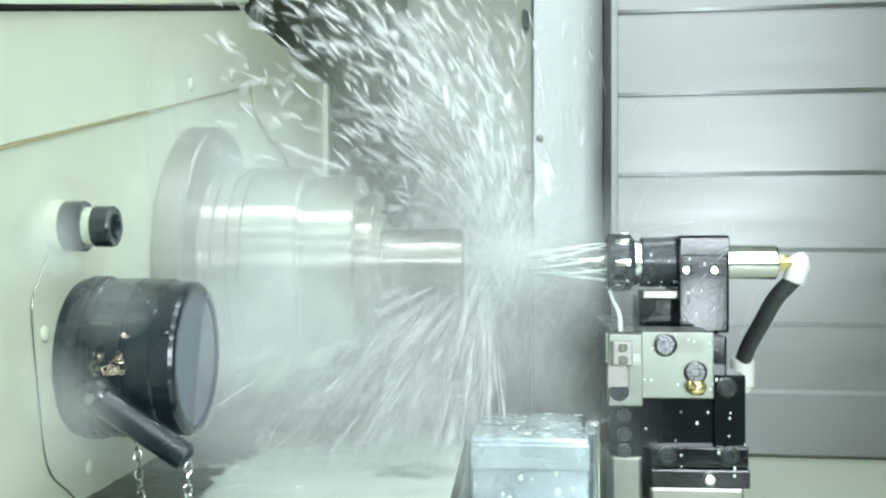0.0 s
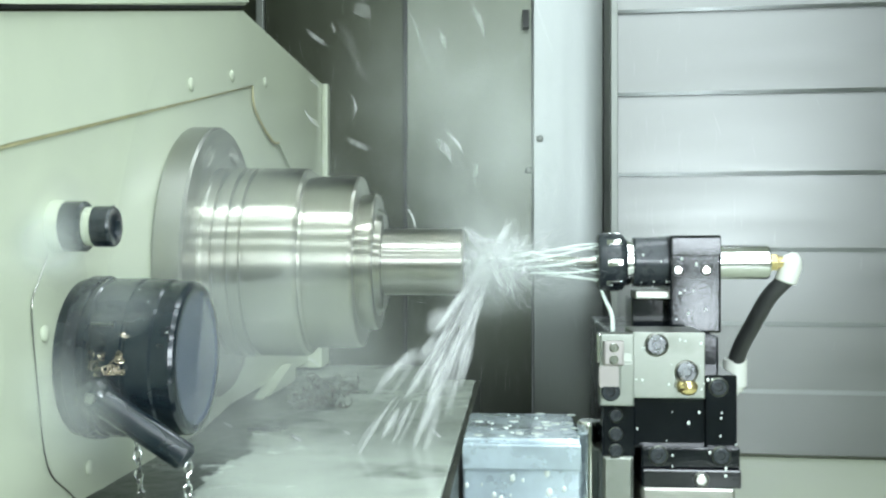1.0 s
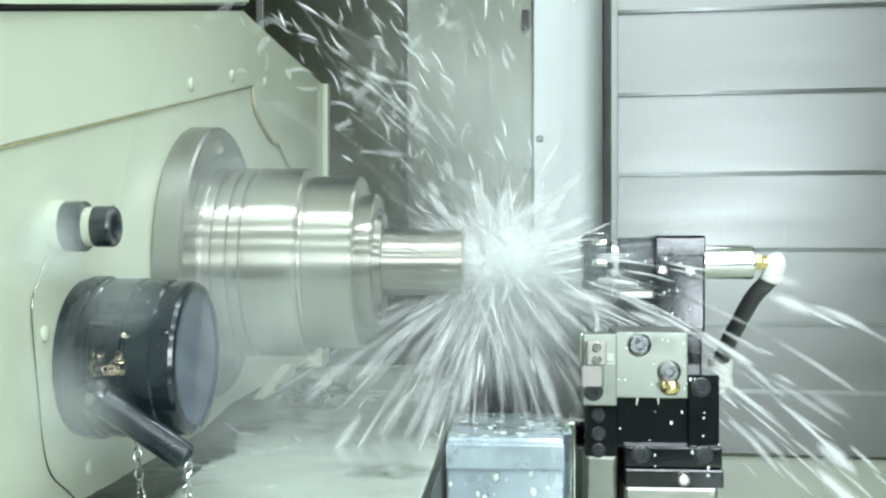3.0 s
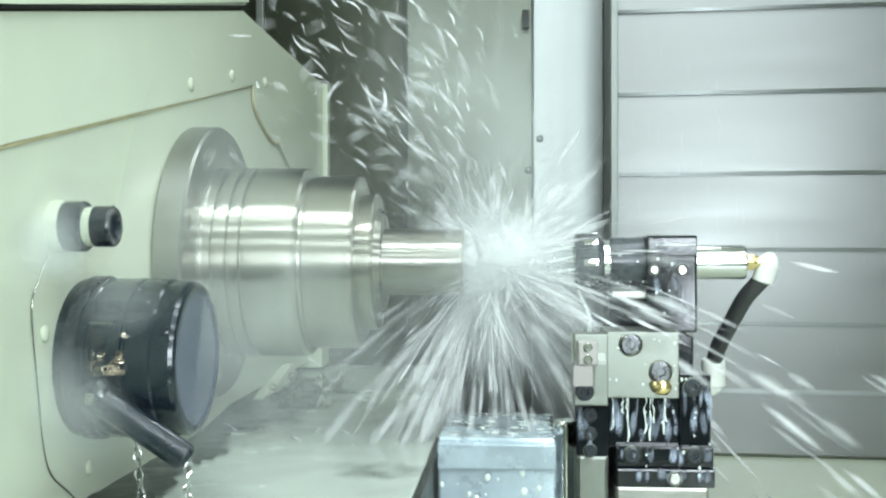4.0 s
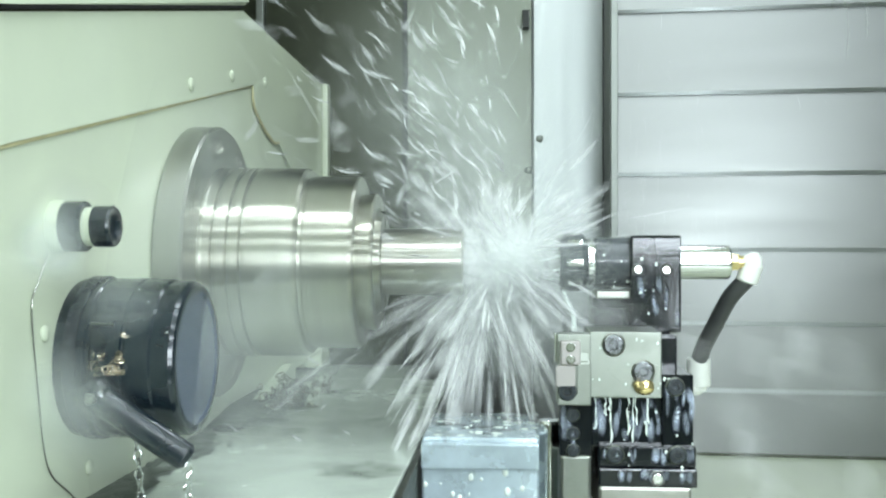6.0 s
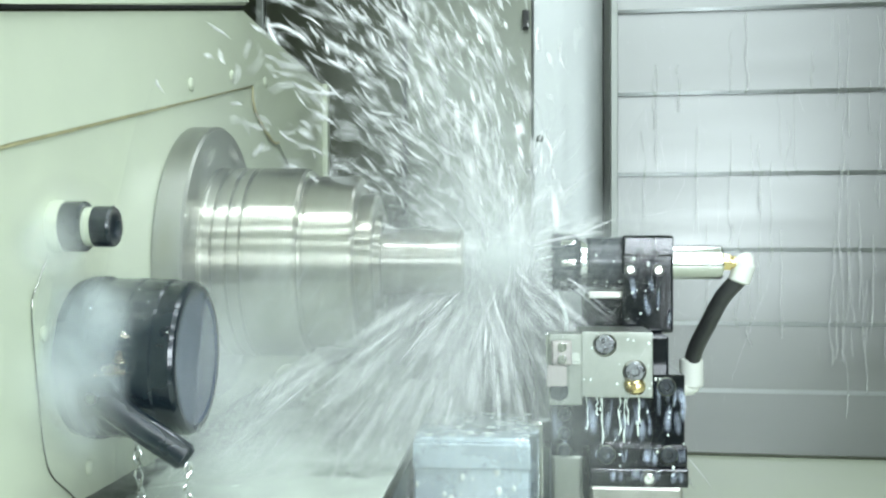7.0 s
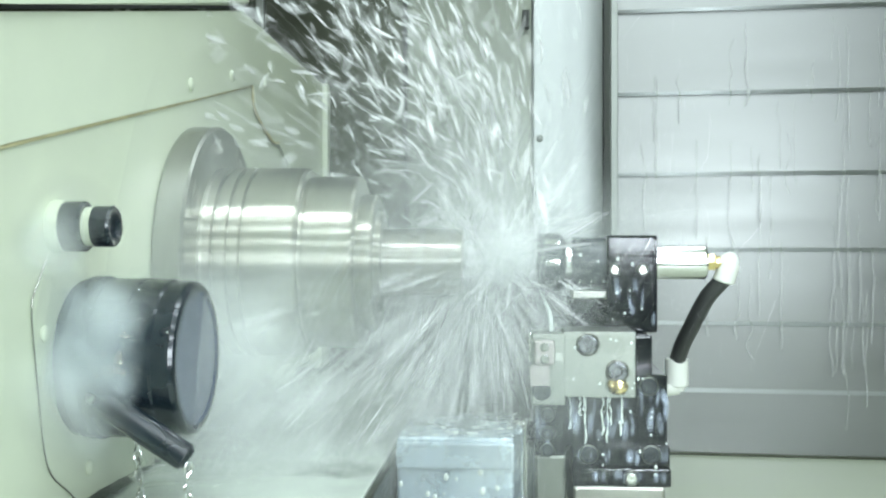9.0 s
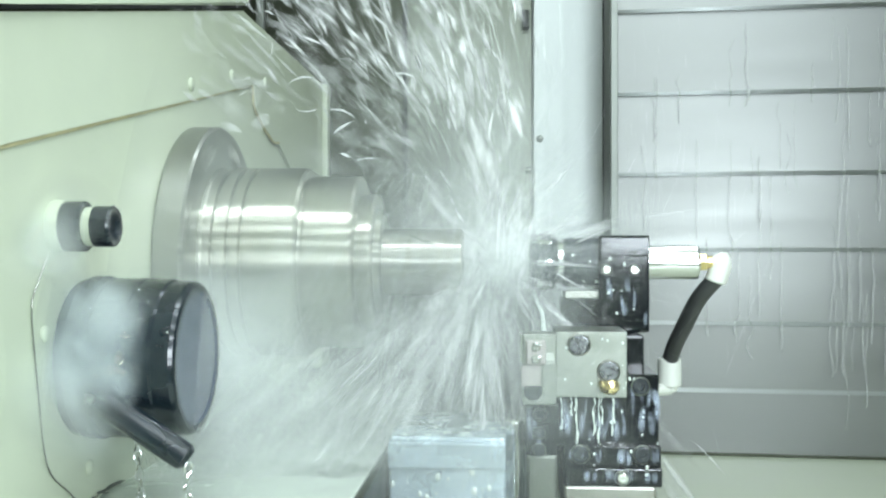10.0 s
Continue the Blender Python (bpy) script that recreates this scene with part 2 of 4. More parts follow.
def ring(x, y, z, r, w, parent, material):
    bm = lathe([(0.0, r + w), (-0.0008, r + w * 0.8), (-0.0012, r + w * 0.4), (-0.0006, r), (0.0, r)], 32, 0, 0)
    turned(bm, Matrix.Translation((x, y, z)) @ Matrix.Rotation(radians(90), 4, "Z"))
    return part("counterbore", bm, material, parent)


# ---------------------------------------------------------------- enclosure
def enclosure():
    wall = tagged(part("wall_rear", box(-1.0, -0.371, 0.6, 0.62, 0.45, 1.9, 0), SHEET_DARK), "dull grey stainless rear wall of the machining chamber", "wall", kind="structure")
    # rear wall panels, each lapped over the next, paler towards the way covers
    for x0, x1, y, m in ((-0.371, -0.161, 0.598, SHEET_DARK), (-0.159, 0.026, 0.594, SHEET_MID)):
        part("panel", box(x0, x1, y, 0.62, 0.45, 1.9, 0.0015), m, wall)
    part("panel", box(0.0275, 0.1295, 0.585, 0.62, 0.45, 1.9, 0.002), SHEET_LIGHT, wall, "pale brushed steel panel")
    part("trim", box(-0.382, -0.371, 0.585, 0.6, 0.45, 1.9, 0.001), SHEET, wall)
    part("trim", box(-0.163, -0.157, 0.588, 0.597, 0.45, 1.9, 0.001), GAP, wall)
    part("bracket", box(0.012, 0.022, 0.575, 0.594, 1.332, 1.358, 0.002), GAP, wall)
    for x, z in ((0.0374, 1.1717), (0.0208, 1.1269)):
        bm = bmesh.new()
        blob(bm, (x, 0.586 if x > 0.03 else 0.594, z), 0.0055, 0.006, 0.0055)
        part("button_screw", bm, GROUND, wall, angle=60)
    tagged(part("door_post", box(0.1295, 0.150, 0.60, 0.62, 0.45, 1.9, 0.001), SHEET), "dull grey seal strip beside the way covers", "seal", kind="structure")
    tagged(part("floor", box(-1.0, 1.0, -1.1, 0.62, 0.43, 0.45, 0), SHEET_DARK), "dull steel floor of the chamber", "floor", kind="structure")
    tagged(part("ceiling", box(-1.0, 1.0, -1.1, 0.62, 1.9, 1.92, 0), CREAM), "cream enamelled chamber roof", "ceiling", kind="structure")
    tagged(part("wall_front", box(-1.0, 1.0, -1.12, -1.1, 0.45, 1.9, 0), CREAM), "cream enamelled sliding door seen from inside", "wall", kind="structure")
    tagged(part("wall_right", box(1.0, 1.02, -1.1, 0.62, 0.45, 1.9, 0), SHEET), "stainless end wall of the chamber", "wall", kind="structure")
    tagged(part("wall_left", box(-1.02, -1.0, -1.1, 0.62, 0.45, 1.9, 0), CREAM), "cream end wall behind the headstock", "wall", kind="structure")
    tagged(part("sump_shelf", box(0.05, 1.0, -0.6, 0.455, 0.69, 0.742, 0.003), CREAM), "pale wet enamelled sump shelf under the way covers", "shelf", kind="structure")


def way_covers():
    t = thing("way_cover", "telescopic brushed steel way cover of lapped plates", "way cover", kind="structure")
    zs = [1.62, 1.47, 1.3235, 1.2155, 1.1105, 1.0122, 0.9165, 0.829, 0.747]
    slope = radians(-4.0)
    for i, (a, b) in enumerate(zip(zs, zs[1:])):
        y = 0.0016 * i - 0.006
        bm = box(0.0, 0.9, y, 0.03, b - 0.003, a, 0.0006)
        turned(bm, Matrix.Translation((0.1300, 0.452, 0)) @ Matrix.Rotation(slope, 4, "Z"))
        plate = part("cover_plate", bm, COVER, t)
        # the folded lip at the lower edge of each plate
        if i == 7:
            continue
        bm = prism([(y - 0.0042, b - 0.0040), (y + 0.003, b - 0.0040), (y + 0.003, b + 0.0012), (y - 0.0004, b + 0.0012)], 0.0, 0.9)
        turned(bm, Matrix.Translation((0.1300, 0.452, 0)) @ Matrix.Rotation(slope, 4, "Z"))
        part("lip", bm, SHEET_LIGHT, plate, "bright folded lip")
    bm = box(-0.003, 0.006, -0.008, 0.03, 0.747, 1.62, 0.001)
    turned(bm, Matrix.Translation((0.1300, 0.452, 0)) @ Matrix.Rotation(slope, 4, "Z"))
    part("edge_strip", bm, SHEET, t)
    bm = box(0.0, 0.9, 0.004, 0.03, 0.70, 0.746, 0.001)
    turned(bm, Matrix.Translation((0.1300, 0.452, 0)) @ Matrix.Rotation(slope, 4, "Z"))
    part("skirt", bm, SHEET_DARK, t)


def headstock():
    t = thing("headstock_cover", "cream enamelled headstock cover with stained seams", "machine cover", kind="structure")
    X = -0.285
    lower = [(-0.9, 0.50), (-0.094, 0.50), (-0.094, 0.825), (-0.0155, 0.842), (0.107, 0.8556), (0.60, 0.8556), (0.597, 1.255), (0.143, 1.26), (-0.3534, 1.1435), (-0.9, 1.02)]
    part("lower_panel", prism(lower, X - 0.02, X, 0.0015), CREAM, t)
    upper = [(-0.9, 0.938), (-0.3534, 1.0699), (0.186, 1.1903), (0.194, 1.1664), (0.232, 1.150), (0.279, 1.1384), (0.31, 1.137), (0.40, 1.10), (0.5955, 1.10),
             (0.5955, 1.2545), (0.143, 1.2600), (-0.3534, 1.1430), (-0.9, 1.0195)]
    part("upper_panel", prism(upper, X + 0.0004, X + 0.0035, 0.0008), CREAM, t)
    # sealant bead along the seam
    bead = [(X + 0.001, y, z - 0.0012) for y, z in ((-0.6, 1.0105), (-0.3534, 1.0694), (-0.1, 1.126), (0.08, 1.1666), (0.184, 1.1898))]
    part("sealant", tube(bead, 0.0016, 6, 8), SEALANT, t)
    bead = [(X + 0.002, y, z) for y, z in ((0.186, 1.189), (0.194, 1.166), (0.236, 1.149), (0.279, 1.1378), (0.305, 1.139))]
    part("sealant", tube(bead, 0.0018, 6, 6, taper=lambda s: 0.5 + s * 0.8), SEALANT, t)
    part("rear_flange", box(X + 0.0036, X + 0.012, 0.578, 0.597, 1.10, 1.2545, 0.002), CREAM, t)
    part("side_cheek", box(X - 0.35, X - 0.02, 0.55, 0.598, 0.85, 1.25, 0.002), CREAM, t)
    part("top_plate", box(X - 0.35, X - 0.0205, 0.143, 0.598, 1.235, 1.255, 0.002), CREAM, t)
    for y, z in ((-0.03, 1.155), (0.10, 1.185), (0.235, 1.20)):
        bm = bmesh.new()
        blob(bm, (X + 0.0042, y, z), 0.002, 0.007, 0.006, y)
        part("sealed_screw", bm, CREAM, t, angle=60)
    for y, z in ((-0.215, 1.028), (-0.30, 0.96), (-0.235, 0.865), (-0.225, 0.84)):
        bm = bmesh.new()
        blob(bm, (X + 0.0005, y, z), 0.0022, 0.0055, 0.0055, y)
        part("button_screw", bm, CREAM, t, angle=60)
    # cover above, standing a little proud of the headstock
    u = thing("spindle_guard", "cream sheet guard above the headstock", "machine cover", kind="structure")
    g = [(-0.9, 1.030), (-0.3534, 1.1475), (0.1433, 1.2655), (0.1433, 1.62), (-0.9, 1.62)]
    part("guard_plate", prism(g, X - 0.03, X + 0.010, 0.003), CREAM, u)
    # near-black strip along the lower edge of the guard
    g = [(-0.36, 1.1437), (0.14, 1.2617), (0.14, 1.2645), (-0.36, 1.1465)]
    part("dark_lip", prism(g, X - 0.02, X + 0.004), GAP, u)
    # foot bracket under the headstock
    part("foot_block", box(X - 0.05, X + 0.018, 0.50, 0.56, 0.846, 0.885, 0.003), CREAM, t)
    part("gusset", prism([(0.20, 0.846), (0.36, 0.846), (0.36, 0.868), (0.33, 0.868)], X - 0.004, X + 0.012, 0.002), CREAM, t)


# ---------------------------------------------------------------- spindle
def spindle():
    t = thing("collet_chuck", "turned steel collet chuck spinning on the headstock", "chuck")
    t.location = (0, 0, AX)
    fl = [(-0.2855, 0), (-0.2855, 0.118), (-0.283, 0.1205), (-0.2622, 0.1205), (-0.260, 0.1185), (-0.260, 0.082)]
    part("flange", lathe(fl, 96, z=0), STEEL_DULL, t, "stained steel mounting flange")
    body = [(-0.262, 0.084), (-0.2575, 0.0845), (-0.2560, 0.0835)]
    for gx in (-0.247, -0.2345, -0.2235):
        body += [(gx - 0.0024, 0.0838), (gx - 0.0016, 0.0798), (gx + 0.0016, 0.0798), (gx + 0.0024, 0.0838)]
    body += [(-0.188, 0.0838), (-0.1815, 0.0832), (-0.1790, 0.0812), (-0.1785, 0.0755), (-0.176, 0.0752), (-0.1745, 0.076), (-0.1725, 0.0762), (-0.1362, 0.0762),
             (-0.1340, 0.0750), (-0.1335, 0.0735), (-0.1335, 0.056)]
    part("body", lathe(body, 96, z=0), STEEL, t)
    nose = [(-0.135, 0.0590), (-0.129, 0.0600), (-0.1215, 0.0606), (-0.1195, 0.0592), (-0.1195, 0.048), (-0.1215, 0.0465), (-0.117, 0.0440), (-0.1145, 0.0425), (-0.1145, 0.0296)]
    part("collet", lathe(nose, 96, z=0), STEEL, t, "polished steel collet nose")
    for k in range(8):
        a = 2 * math.pi * (k + 0.3) / 8
        bm = lathe([(-0.2595, 0.0085), (-0.2580, 0.0085), (-0.2575, 0.0075), (-0.2575, 0.0045), (-0.2592, 0.004), (-0.2592, 0)], 16, 0.102 * math.cos(a), 0.102 * math.sin(a))
        part("screw", bm, STEEL_DULL, t)
    for k in range(6):
        a = 2 * math.pi * k / 6
        bm = box(-0.1200, -0.1141, -0.0008, 0.0008, 0.0300, 0.045, 0)
        turned(bm, Matrix.Rotation(a, 4, "X"))
        part("collet_slot", bm, GAP, t)
    w = thing("workpiece", "bright turned steel bar held in the collet", "workpiece")
    w.location = (0, 0, AX)
    part("bar", lathe([(-0.16, 0), (-0.16, 0.0294), (-0.0455, 0.0294), (-0.0439, 0.0280), (-0.0439, 0.0062), (-0.050, 0.0060), (-0.05, 0)], 72, z=0), BAR, w)
    return t, w


# ---------------------------------------------------------------- tool on the carriage
def hexagon(x0, x1, r, y=0.0, z=AX):
    return lathe([(x0, 0), (x0, r * 0.93), (x0 + 0.001, r), (x1 - 0.001, r), (x1, r * 0.93), (x1, 0)], 6, y, z)


def tool_block():
    """The drilling tool and its block, built where they stand one second in."""
    t = thing("turret_tool_block", "black tool block with a drill holder and turning tool", "tool block")
    # collet nut with its spanner slots
    nut = [(0.0728, 0.012), (0.0728, 0.0225), (0.0740, 0.0247), (0.0765, 0.0252), (0.0915, 0.0252), (0.0945, 0.0240), (0.0960, 0.0225), (0.0960, 0.012)]
    part("collet_nut", lathe(nut, 48), BLACK_DULL, t, "black collet nut with spanner slots")
    # raised polished patches stand in for the highlights in the slots
    for k in range(8):
        a = 2 * math.pi * (k + 0.02) / 8
        bm = box(0.0795, 0.0925, -0.0030, 0.0030, 0.0238, 0.0255, 0.0007, 3)
        turned(bm, Matrix.Translation((0, 0, AX)) @ Matrix.Rotation(a + radians(90), 4, "X"))
        part("spanner_slot", bm, CHROME, t, "slot highlight in bright steel")
    part("nut_face", lathe([(0.0729, 0.0), (0.0722, 0.004), (0.0735, 0.0145)], 32), GROUND, t)
    part("drill", lathe([(-0.046, 0), (-0.044, 0.0048), (0.075, 0.0050)], 24), CHROME, t, "slim bright steel drill")
    part("holder_neck", lathe([(0.095, 0.0165), (0.0975, 0.0205), (0.1000, 0.0205), (0.1005, 0.019), (0.1025, 0.019), (0.104, 0.0212)], 48), CHROME, t, "bright steel neck")
    part("holder_body", lathe([(0.1030, 0.018), (0.1030, 0.0208), (0.1042, 0.0216), (0.1318, 0.0216), (0.1318, 0.018)], 48), BLACK_DULL, t)
    part("clamp_lip", box(0.1035, 0.1330, -0.020, 0.020, 0.9688, 0.9755, 0.0012), STEEL_DULL, t, "ground steel lip")
    # upright
    part("upright", box(0.1318, 0.1745, -0.0280, 0.045, 0.9405, 1.0232, 0.0022), BLACK, t)
    part("upright_band", box(0.1330, 0.1742, -0.0296, -0.027, 1.0055, 1.0215, 0.0009), BLACK, t)
    part("web", box(0.1018, 0.134, -0.006, 0.045, 0.9405, 0.969, 0.0015), BLACK, t)
    part("riser", box(0.148, 0.1655, -0.062, 0.045, 0.9100, 0.9408, 0.002), BLACK, t)
    part("lower_riser", box(0.084, 0.1600, -0.050, 0.045, 0.8600, 0.9385, 0.002), BLACK, t)
    for x in (0.1383, 0.1618):
        ring(x, -0.0284, 0.9938, 0.0040, 0.0010, t, STEEL_DULL)
        screw(x, -0.0282, 0.9938, 0.0034, t, CHROME, 0.0015)
    # shank out of the back, and its coolant feed
    part("shank", lathe([(0.1735, 0), (0.1735, 0.0150), (0.2180, 0.0150), (0.2195, 0.0142), (0.2195, 0)], 48), CHROME, t, "bright ground steel shank")
    part("feed_nipple", hexagon(0.2195, 0.2275, 0.0078), BRASS, t, "brass hexagon nipple")
    part("feed_nipple", lathe([(0.2275, 0.0058), (0.2330, 0.0055), (0.2330, 0)], 32), BRASS, t, "brass nipple")
    bm = bmesh.new()
    blob(bm, (0.2395, 0.0, 0.9995), 0.0098, 0.0095, 0.0095)
    rod((0.2405, 0, 1.000), (0.2352, 0.003, 0.9830), 0.0094, 32, 0.0012, bm=bm)
    part("elbow", bm, WHITE, t, "white plastic push-in elbow", angle=40)
    hose = [(0.2370, 0.002, 0.989), (0.2345, 0.004, 0.9840), (0.2225, 0.012, 0.9680), (0.2132, 0.028, 0.9437), (0.2066, 0.044, 0.9234), (0.2042, 0.055, 0.9078), (0.2040, 0.058, 0.898)]
    part("hose", tube(hose, 0.0074, 32, 8), HOSE, t, "black rubber coolant hose")
    bm = rod((0.2040, 0.058, 0.910), (0.2040, 0.058, 0.884), 0.0108, 32, 0.001)
    part("hose_socket", bm, WHITE, t, "white plastic hose socket")
    bm = rod((0.2040, 0.058, 0.886), (0.2040, 0.058, 0.8795), 0.0072, 32, 0.001)
    rod((0.2040, 0.058, 0.8815), (0.185, 0.045, 0.8815), 0.0055, 32, bm=bm)
    part("hose_socket", bm, WHITE, t, "white plastic hose socket")
    # steel plate with the turning tool
    part("clamp_plate", box(0.0922, 0.1476, -0.100, -0.040, 0.8955, 0.9469, 0.0009), GROUND, t, "ground steel clamp plate")
    for x, z in ((0.1104, 0.9369), (0.1334, 0.9160)):
        ring(x, -0.1001, z, 0.0080, 0.0014, t, STEEL_DULL)
        screw(x, -0.0998, z, 0.0078, t, SCREW, 0.0022)
    bm = bmesh.new()
    blob(bm, (0.1345, -0.1005, 0.9040), 0.0085, 0.0045, 0.0062)
    rod((0.1345, -0.101, 0.904), (0.1265, -0.107, 0.9075), 0.0028, 32, 0.0005, bm=bm)
    part("coolant_nozzle", bm, BRASS, t, "brass ball coolant nozzle", angle=50)
    part("tool_shank", box(0.0665, 0.0928, -0.104, -0.084, 0.8897, 0.9455, 0.0012), GROUND, t)
    part("tool_edge", box(0.0646, 0.0668, -0.103, -0.092, 0.9230, 0.9458, 0.0006), CHROME, t)
    part("insert_clamp", box(0.0690, 0.0845, -0.1095, -0.1035, 0.9215, 0.9405, 0.0015), CARBIDE, t, "pale steel insert clamp")
    for z in (0.9355, 0.9262):
        screw(0.0767, -0.1095, z, 0.0036, t, CHROME, 0.0012)
    bm = prism([(-0.108, 0.9045), (-0.1035, 0.9045), (-0.1035, 0.9212), (-0.1082, 0.9212)], 0.0655, 0.0805, 0.0008)
    part("chip_breaker", bm, CARBIDE, t, "pale steel wedge")
    bm = prism([(-0.1062, 0.8985), (-0.1035, 0.8985), (-0.1035, 0.932), (-0.1068, 0.9235)], 0.0812, 0.0916, 0.0012)
    part("chip_breaker", bm, GROUND, t, "steel wedge")
    screw(0.0745, -0.104, 0.9010, 0.0072, t, BLACK_DULL, 0.004)
    # base
    part("base_front", box(0.0935, 0.1500, -0.094, -0.03, 0.8560, 0.8962, 0.0015), BLACK, t)
    part("base_side", box(0.0690, 0.0938, -0.096, -0.072, 0.8488, 0.8905, 0.0012), BLACK, t)
    part("base_cheek", box(0.1482, 0.1722, -0.099, 0.02, 0.8560, 0.9137, 0.0015), BLACK, t)
    part("base_foot", box(0.0985, 0.1735, -0.1035, 0.02, 0.8420, 0.8585, 0.0015), BLACK, t)
    part("base_lip", box(0.0985, 0.1740, -0.1065, 0.02, 0.8275, 0.8418, 0.0015), BLACK, t)
    for z in (0.8812, 0.8666, 0.8534):
        ring(0.0794, -0.0962, z, 0.0048, 0.0009, t, GROUND)
        screw(0.0794, -0.0958, z, 0.0047, t, BLACK_DULL, 0.0018)
    for x, y, z in ((0.1580, -0.099, 0.9044), (0.1590, -0.1035, 0.8522), (0.1112, -0.1035, 0.8520)):
        ring(x, y - 0.0002, z, 0.0064, 0.0012, t, GROUND)
        screw(x, y, z, 0.0063, t, BLACK_DULL, 0.002)
    ring(0.1435, -0.1067, 0.8345, 0.0050, 0.0010, t, STEEL_DULL)
    screw(0.1435, -0.1065, 0.8345, 0.0042, t, CHROME, 0.0015)
    part("bright_foot", box(0.0985, 0.1700, -0.104, 0.0, 0.800, 0.8274, 0.0025), STEEL_DULL, t, "bright steel foot")
    part("side_foot", box(0.0690, 0.0945, -0.09, 0.0, 0.780, 0.8486, 0.003), GROUND, t, "wet steel foot")
    # the next station of the turret
    part("station_block", box(-0.0412, 0.0533, -0.084, 0.043, 0.76, 0.860, 0.004, 3), BLUE, t, "wet blue-grey steel station block")
    part("station_rim", box(-0.0412, 0.0533, -0.0885, -0.0845, 0.835, 0.8565, 0.0018), BLUE, t)
    bm = lathe([(0, 0), (0, 0.0105), (0.092, 0.0105), (0.0945, 0.009), (0.0945, 0)], 32, 0, 0)
    turned(bm, Matrix.Translation((0.0625, -0.05, 0.775)) @ Matrix.Rotation(radians(-90), 4, "Y"))
    part("station_post", bm, CHROME, t, "bright round post")
    part("turret_body", box(-0.02, 0.17, -0.02, 0.12, 0.70, 0.822, 0.006), STEEL_DULL, t, "stained steel turret body")
    # unseen block, added so that the rear wall mirrors something dark
    part("hidden_turret_block", box(0.090, 0.160, 0.06, 0.32, 0.80, 0.932, 0.004), BLACK_DULL, t, "unseen dark block added behind the tool block")
    return t


def carriage_cover():
    t = thing("carriage_cover", "wet cream sliding cover plate of the carriage with chips", "way cover")
    part("cover_sheet", box(-0.62, -0.050, -0.45, 0.425, 0.825, 0.8412, 0.002), CREAM_WET, t)
    part("rear_tongue", box(-0.62, -0.106, 0.4255, 0.585, 0.825, 0.8412, 0.002), CREAM_WET, t)
    part("side_skirt", box(-0.0495, -0.044, -0.45, 0.425, 0.72, 0.8405, 0.0015), SHEET_DARK, t, "dark steel side skirt")
    return t


# ---------------------------------------------------------------- things on the headstock
def black_cap():
    t = thing("probe_arm_boot", "black rubber cylinder cap with lever on the headstock", "boot")
    y, z = -0.238, 0.9395
    prof = [(-0.285, 0), (-0.285, 0.0520), (-0.266, 0.0525), (-0.2645, 0.0510), (-0.2625, 0.0510), (-0.261, 0.0527), (-0.243, 0.0527), (-0.2422, 0.0515), (-0.2405, 0.0515), (-0.2397, 0.0525),
            (-0.2250, 0.0520), (-0.2235, 0.0508), (-0.2200, 0.0508), (-0.2125, 0.0508), (-0.2100, 0.0495), (-0.2090, 0.0475), (-0.2090, 0.0440)]
    sleeve = part("sleeve", lathe(prof, 64, y, z), RUBBER, t)
    part("end_disc", lathe([(-0.2095, 0.0450), (-0.2104, 0.0430), (-0.2104, 0)], 64, y, z), BOOT, t, "streaked blue-grey end disc")
    part("clamp_band", lathe([(-0.2785, 0.0520), (-0.2785, 0.0540), (-0.2700, 0.0540), (-0.2700, 0.0520)], 64, y, z), BLACK_DULL, sleeve)
    # ribbed plate on the top side
    for k in range(7):
        bm = box(-0.2615 + k * 0.0021, -0.2604 + k * 0.0021, -0.0005, 0.0005, -0.003, 0.003, 0)
        turned(bm, Matrix.Translation((0, y, z)) @ Matrix.Rotation(radians(62), 4, "X") @ Matrix.Translation((0, 0, 0.0528)))
        part("rib", bm, GROUND, sleeve)
    # wet beads on the upper side, polished to put glints on the cap
    rnd, bm = random.Random(31), bmesh.new()
    for _ in range(24):
        q, a = rnd.uniform(0.0002, 0.0007), radians(rnd.gauss(128, 22))
        blob(bm, (rnd.uniform(-0.282, -0.212), y + 0.0522 * math.cos(a), z + 0.0522 * math.sin(a)), q * 1.3, q * 0.7, q * 1.1, rnd.random() * 5)
    tagged(part("coolant_splash", bm, CHROME, t, "wet beads of coolant put on as glints", angle=60), kind="stuff")
    # lever with its pivot
    bm = rod((-0.2530, -0.297, 0.921), (-0.1985, -0.290, 0.8825), 0.0088, 32, 0.003)
    lever = part("lever", bm, RUBBER, t)
    bm = bmesh.new()
    blob(bm, (-0.2540, -0.2965, 0.9215), 0.0120, 0.0095, 0.0120)
    part("pivot", bm, RUBBER, lever, angle=60)
    part("pivot_screw", turned(lathe([(0, 0.0035), (-0.0016, 0.0030), (-0.002, 0)], 32, 0, 0), Matrix.Translation((-0.2540, -0.3058, 0.9215)) @ Matrix.Rotation(radians(90), 4, "Z")), GROUND, lever)
    return t


def chain(x, y, z, n, seed):
    t = thing("chain", "small bright steel link chain hanging under the cap", "chain", "hanging chains")
    rnd = random.Random(seed)
    for k in range(n):
        bm = bmesh.new()
        pts = [(0.0024 * math.cos(a), 0, 0.0042 * math.sin(a)) for a in [2 * math.pi * i / 12 for i in range(13)]]
        tube(pts, 0.0008, 6, 1, bm)
        turned(bm, Matrix.Translation((x + 0.0006 * k * (1 if seed == 1 else -0.2), y, z - k * 0.0068)) @ Matrix.Rotation(radians(90 * (k % 2) + rnd.uniform(20, 50)), 4, "Z") @ Matrix.Rotation(rnd.uniform(-0.12, 0.12), 4, "Y"))
        part("link", bm, CHROME, t)
    return t


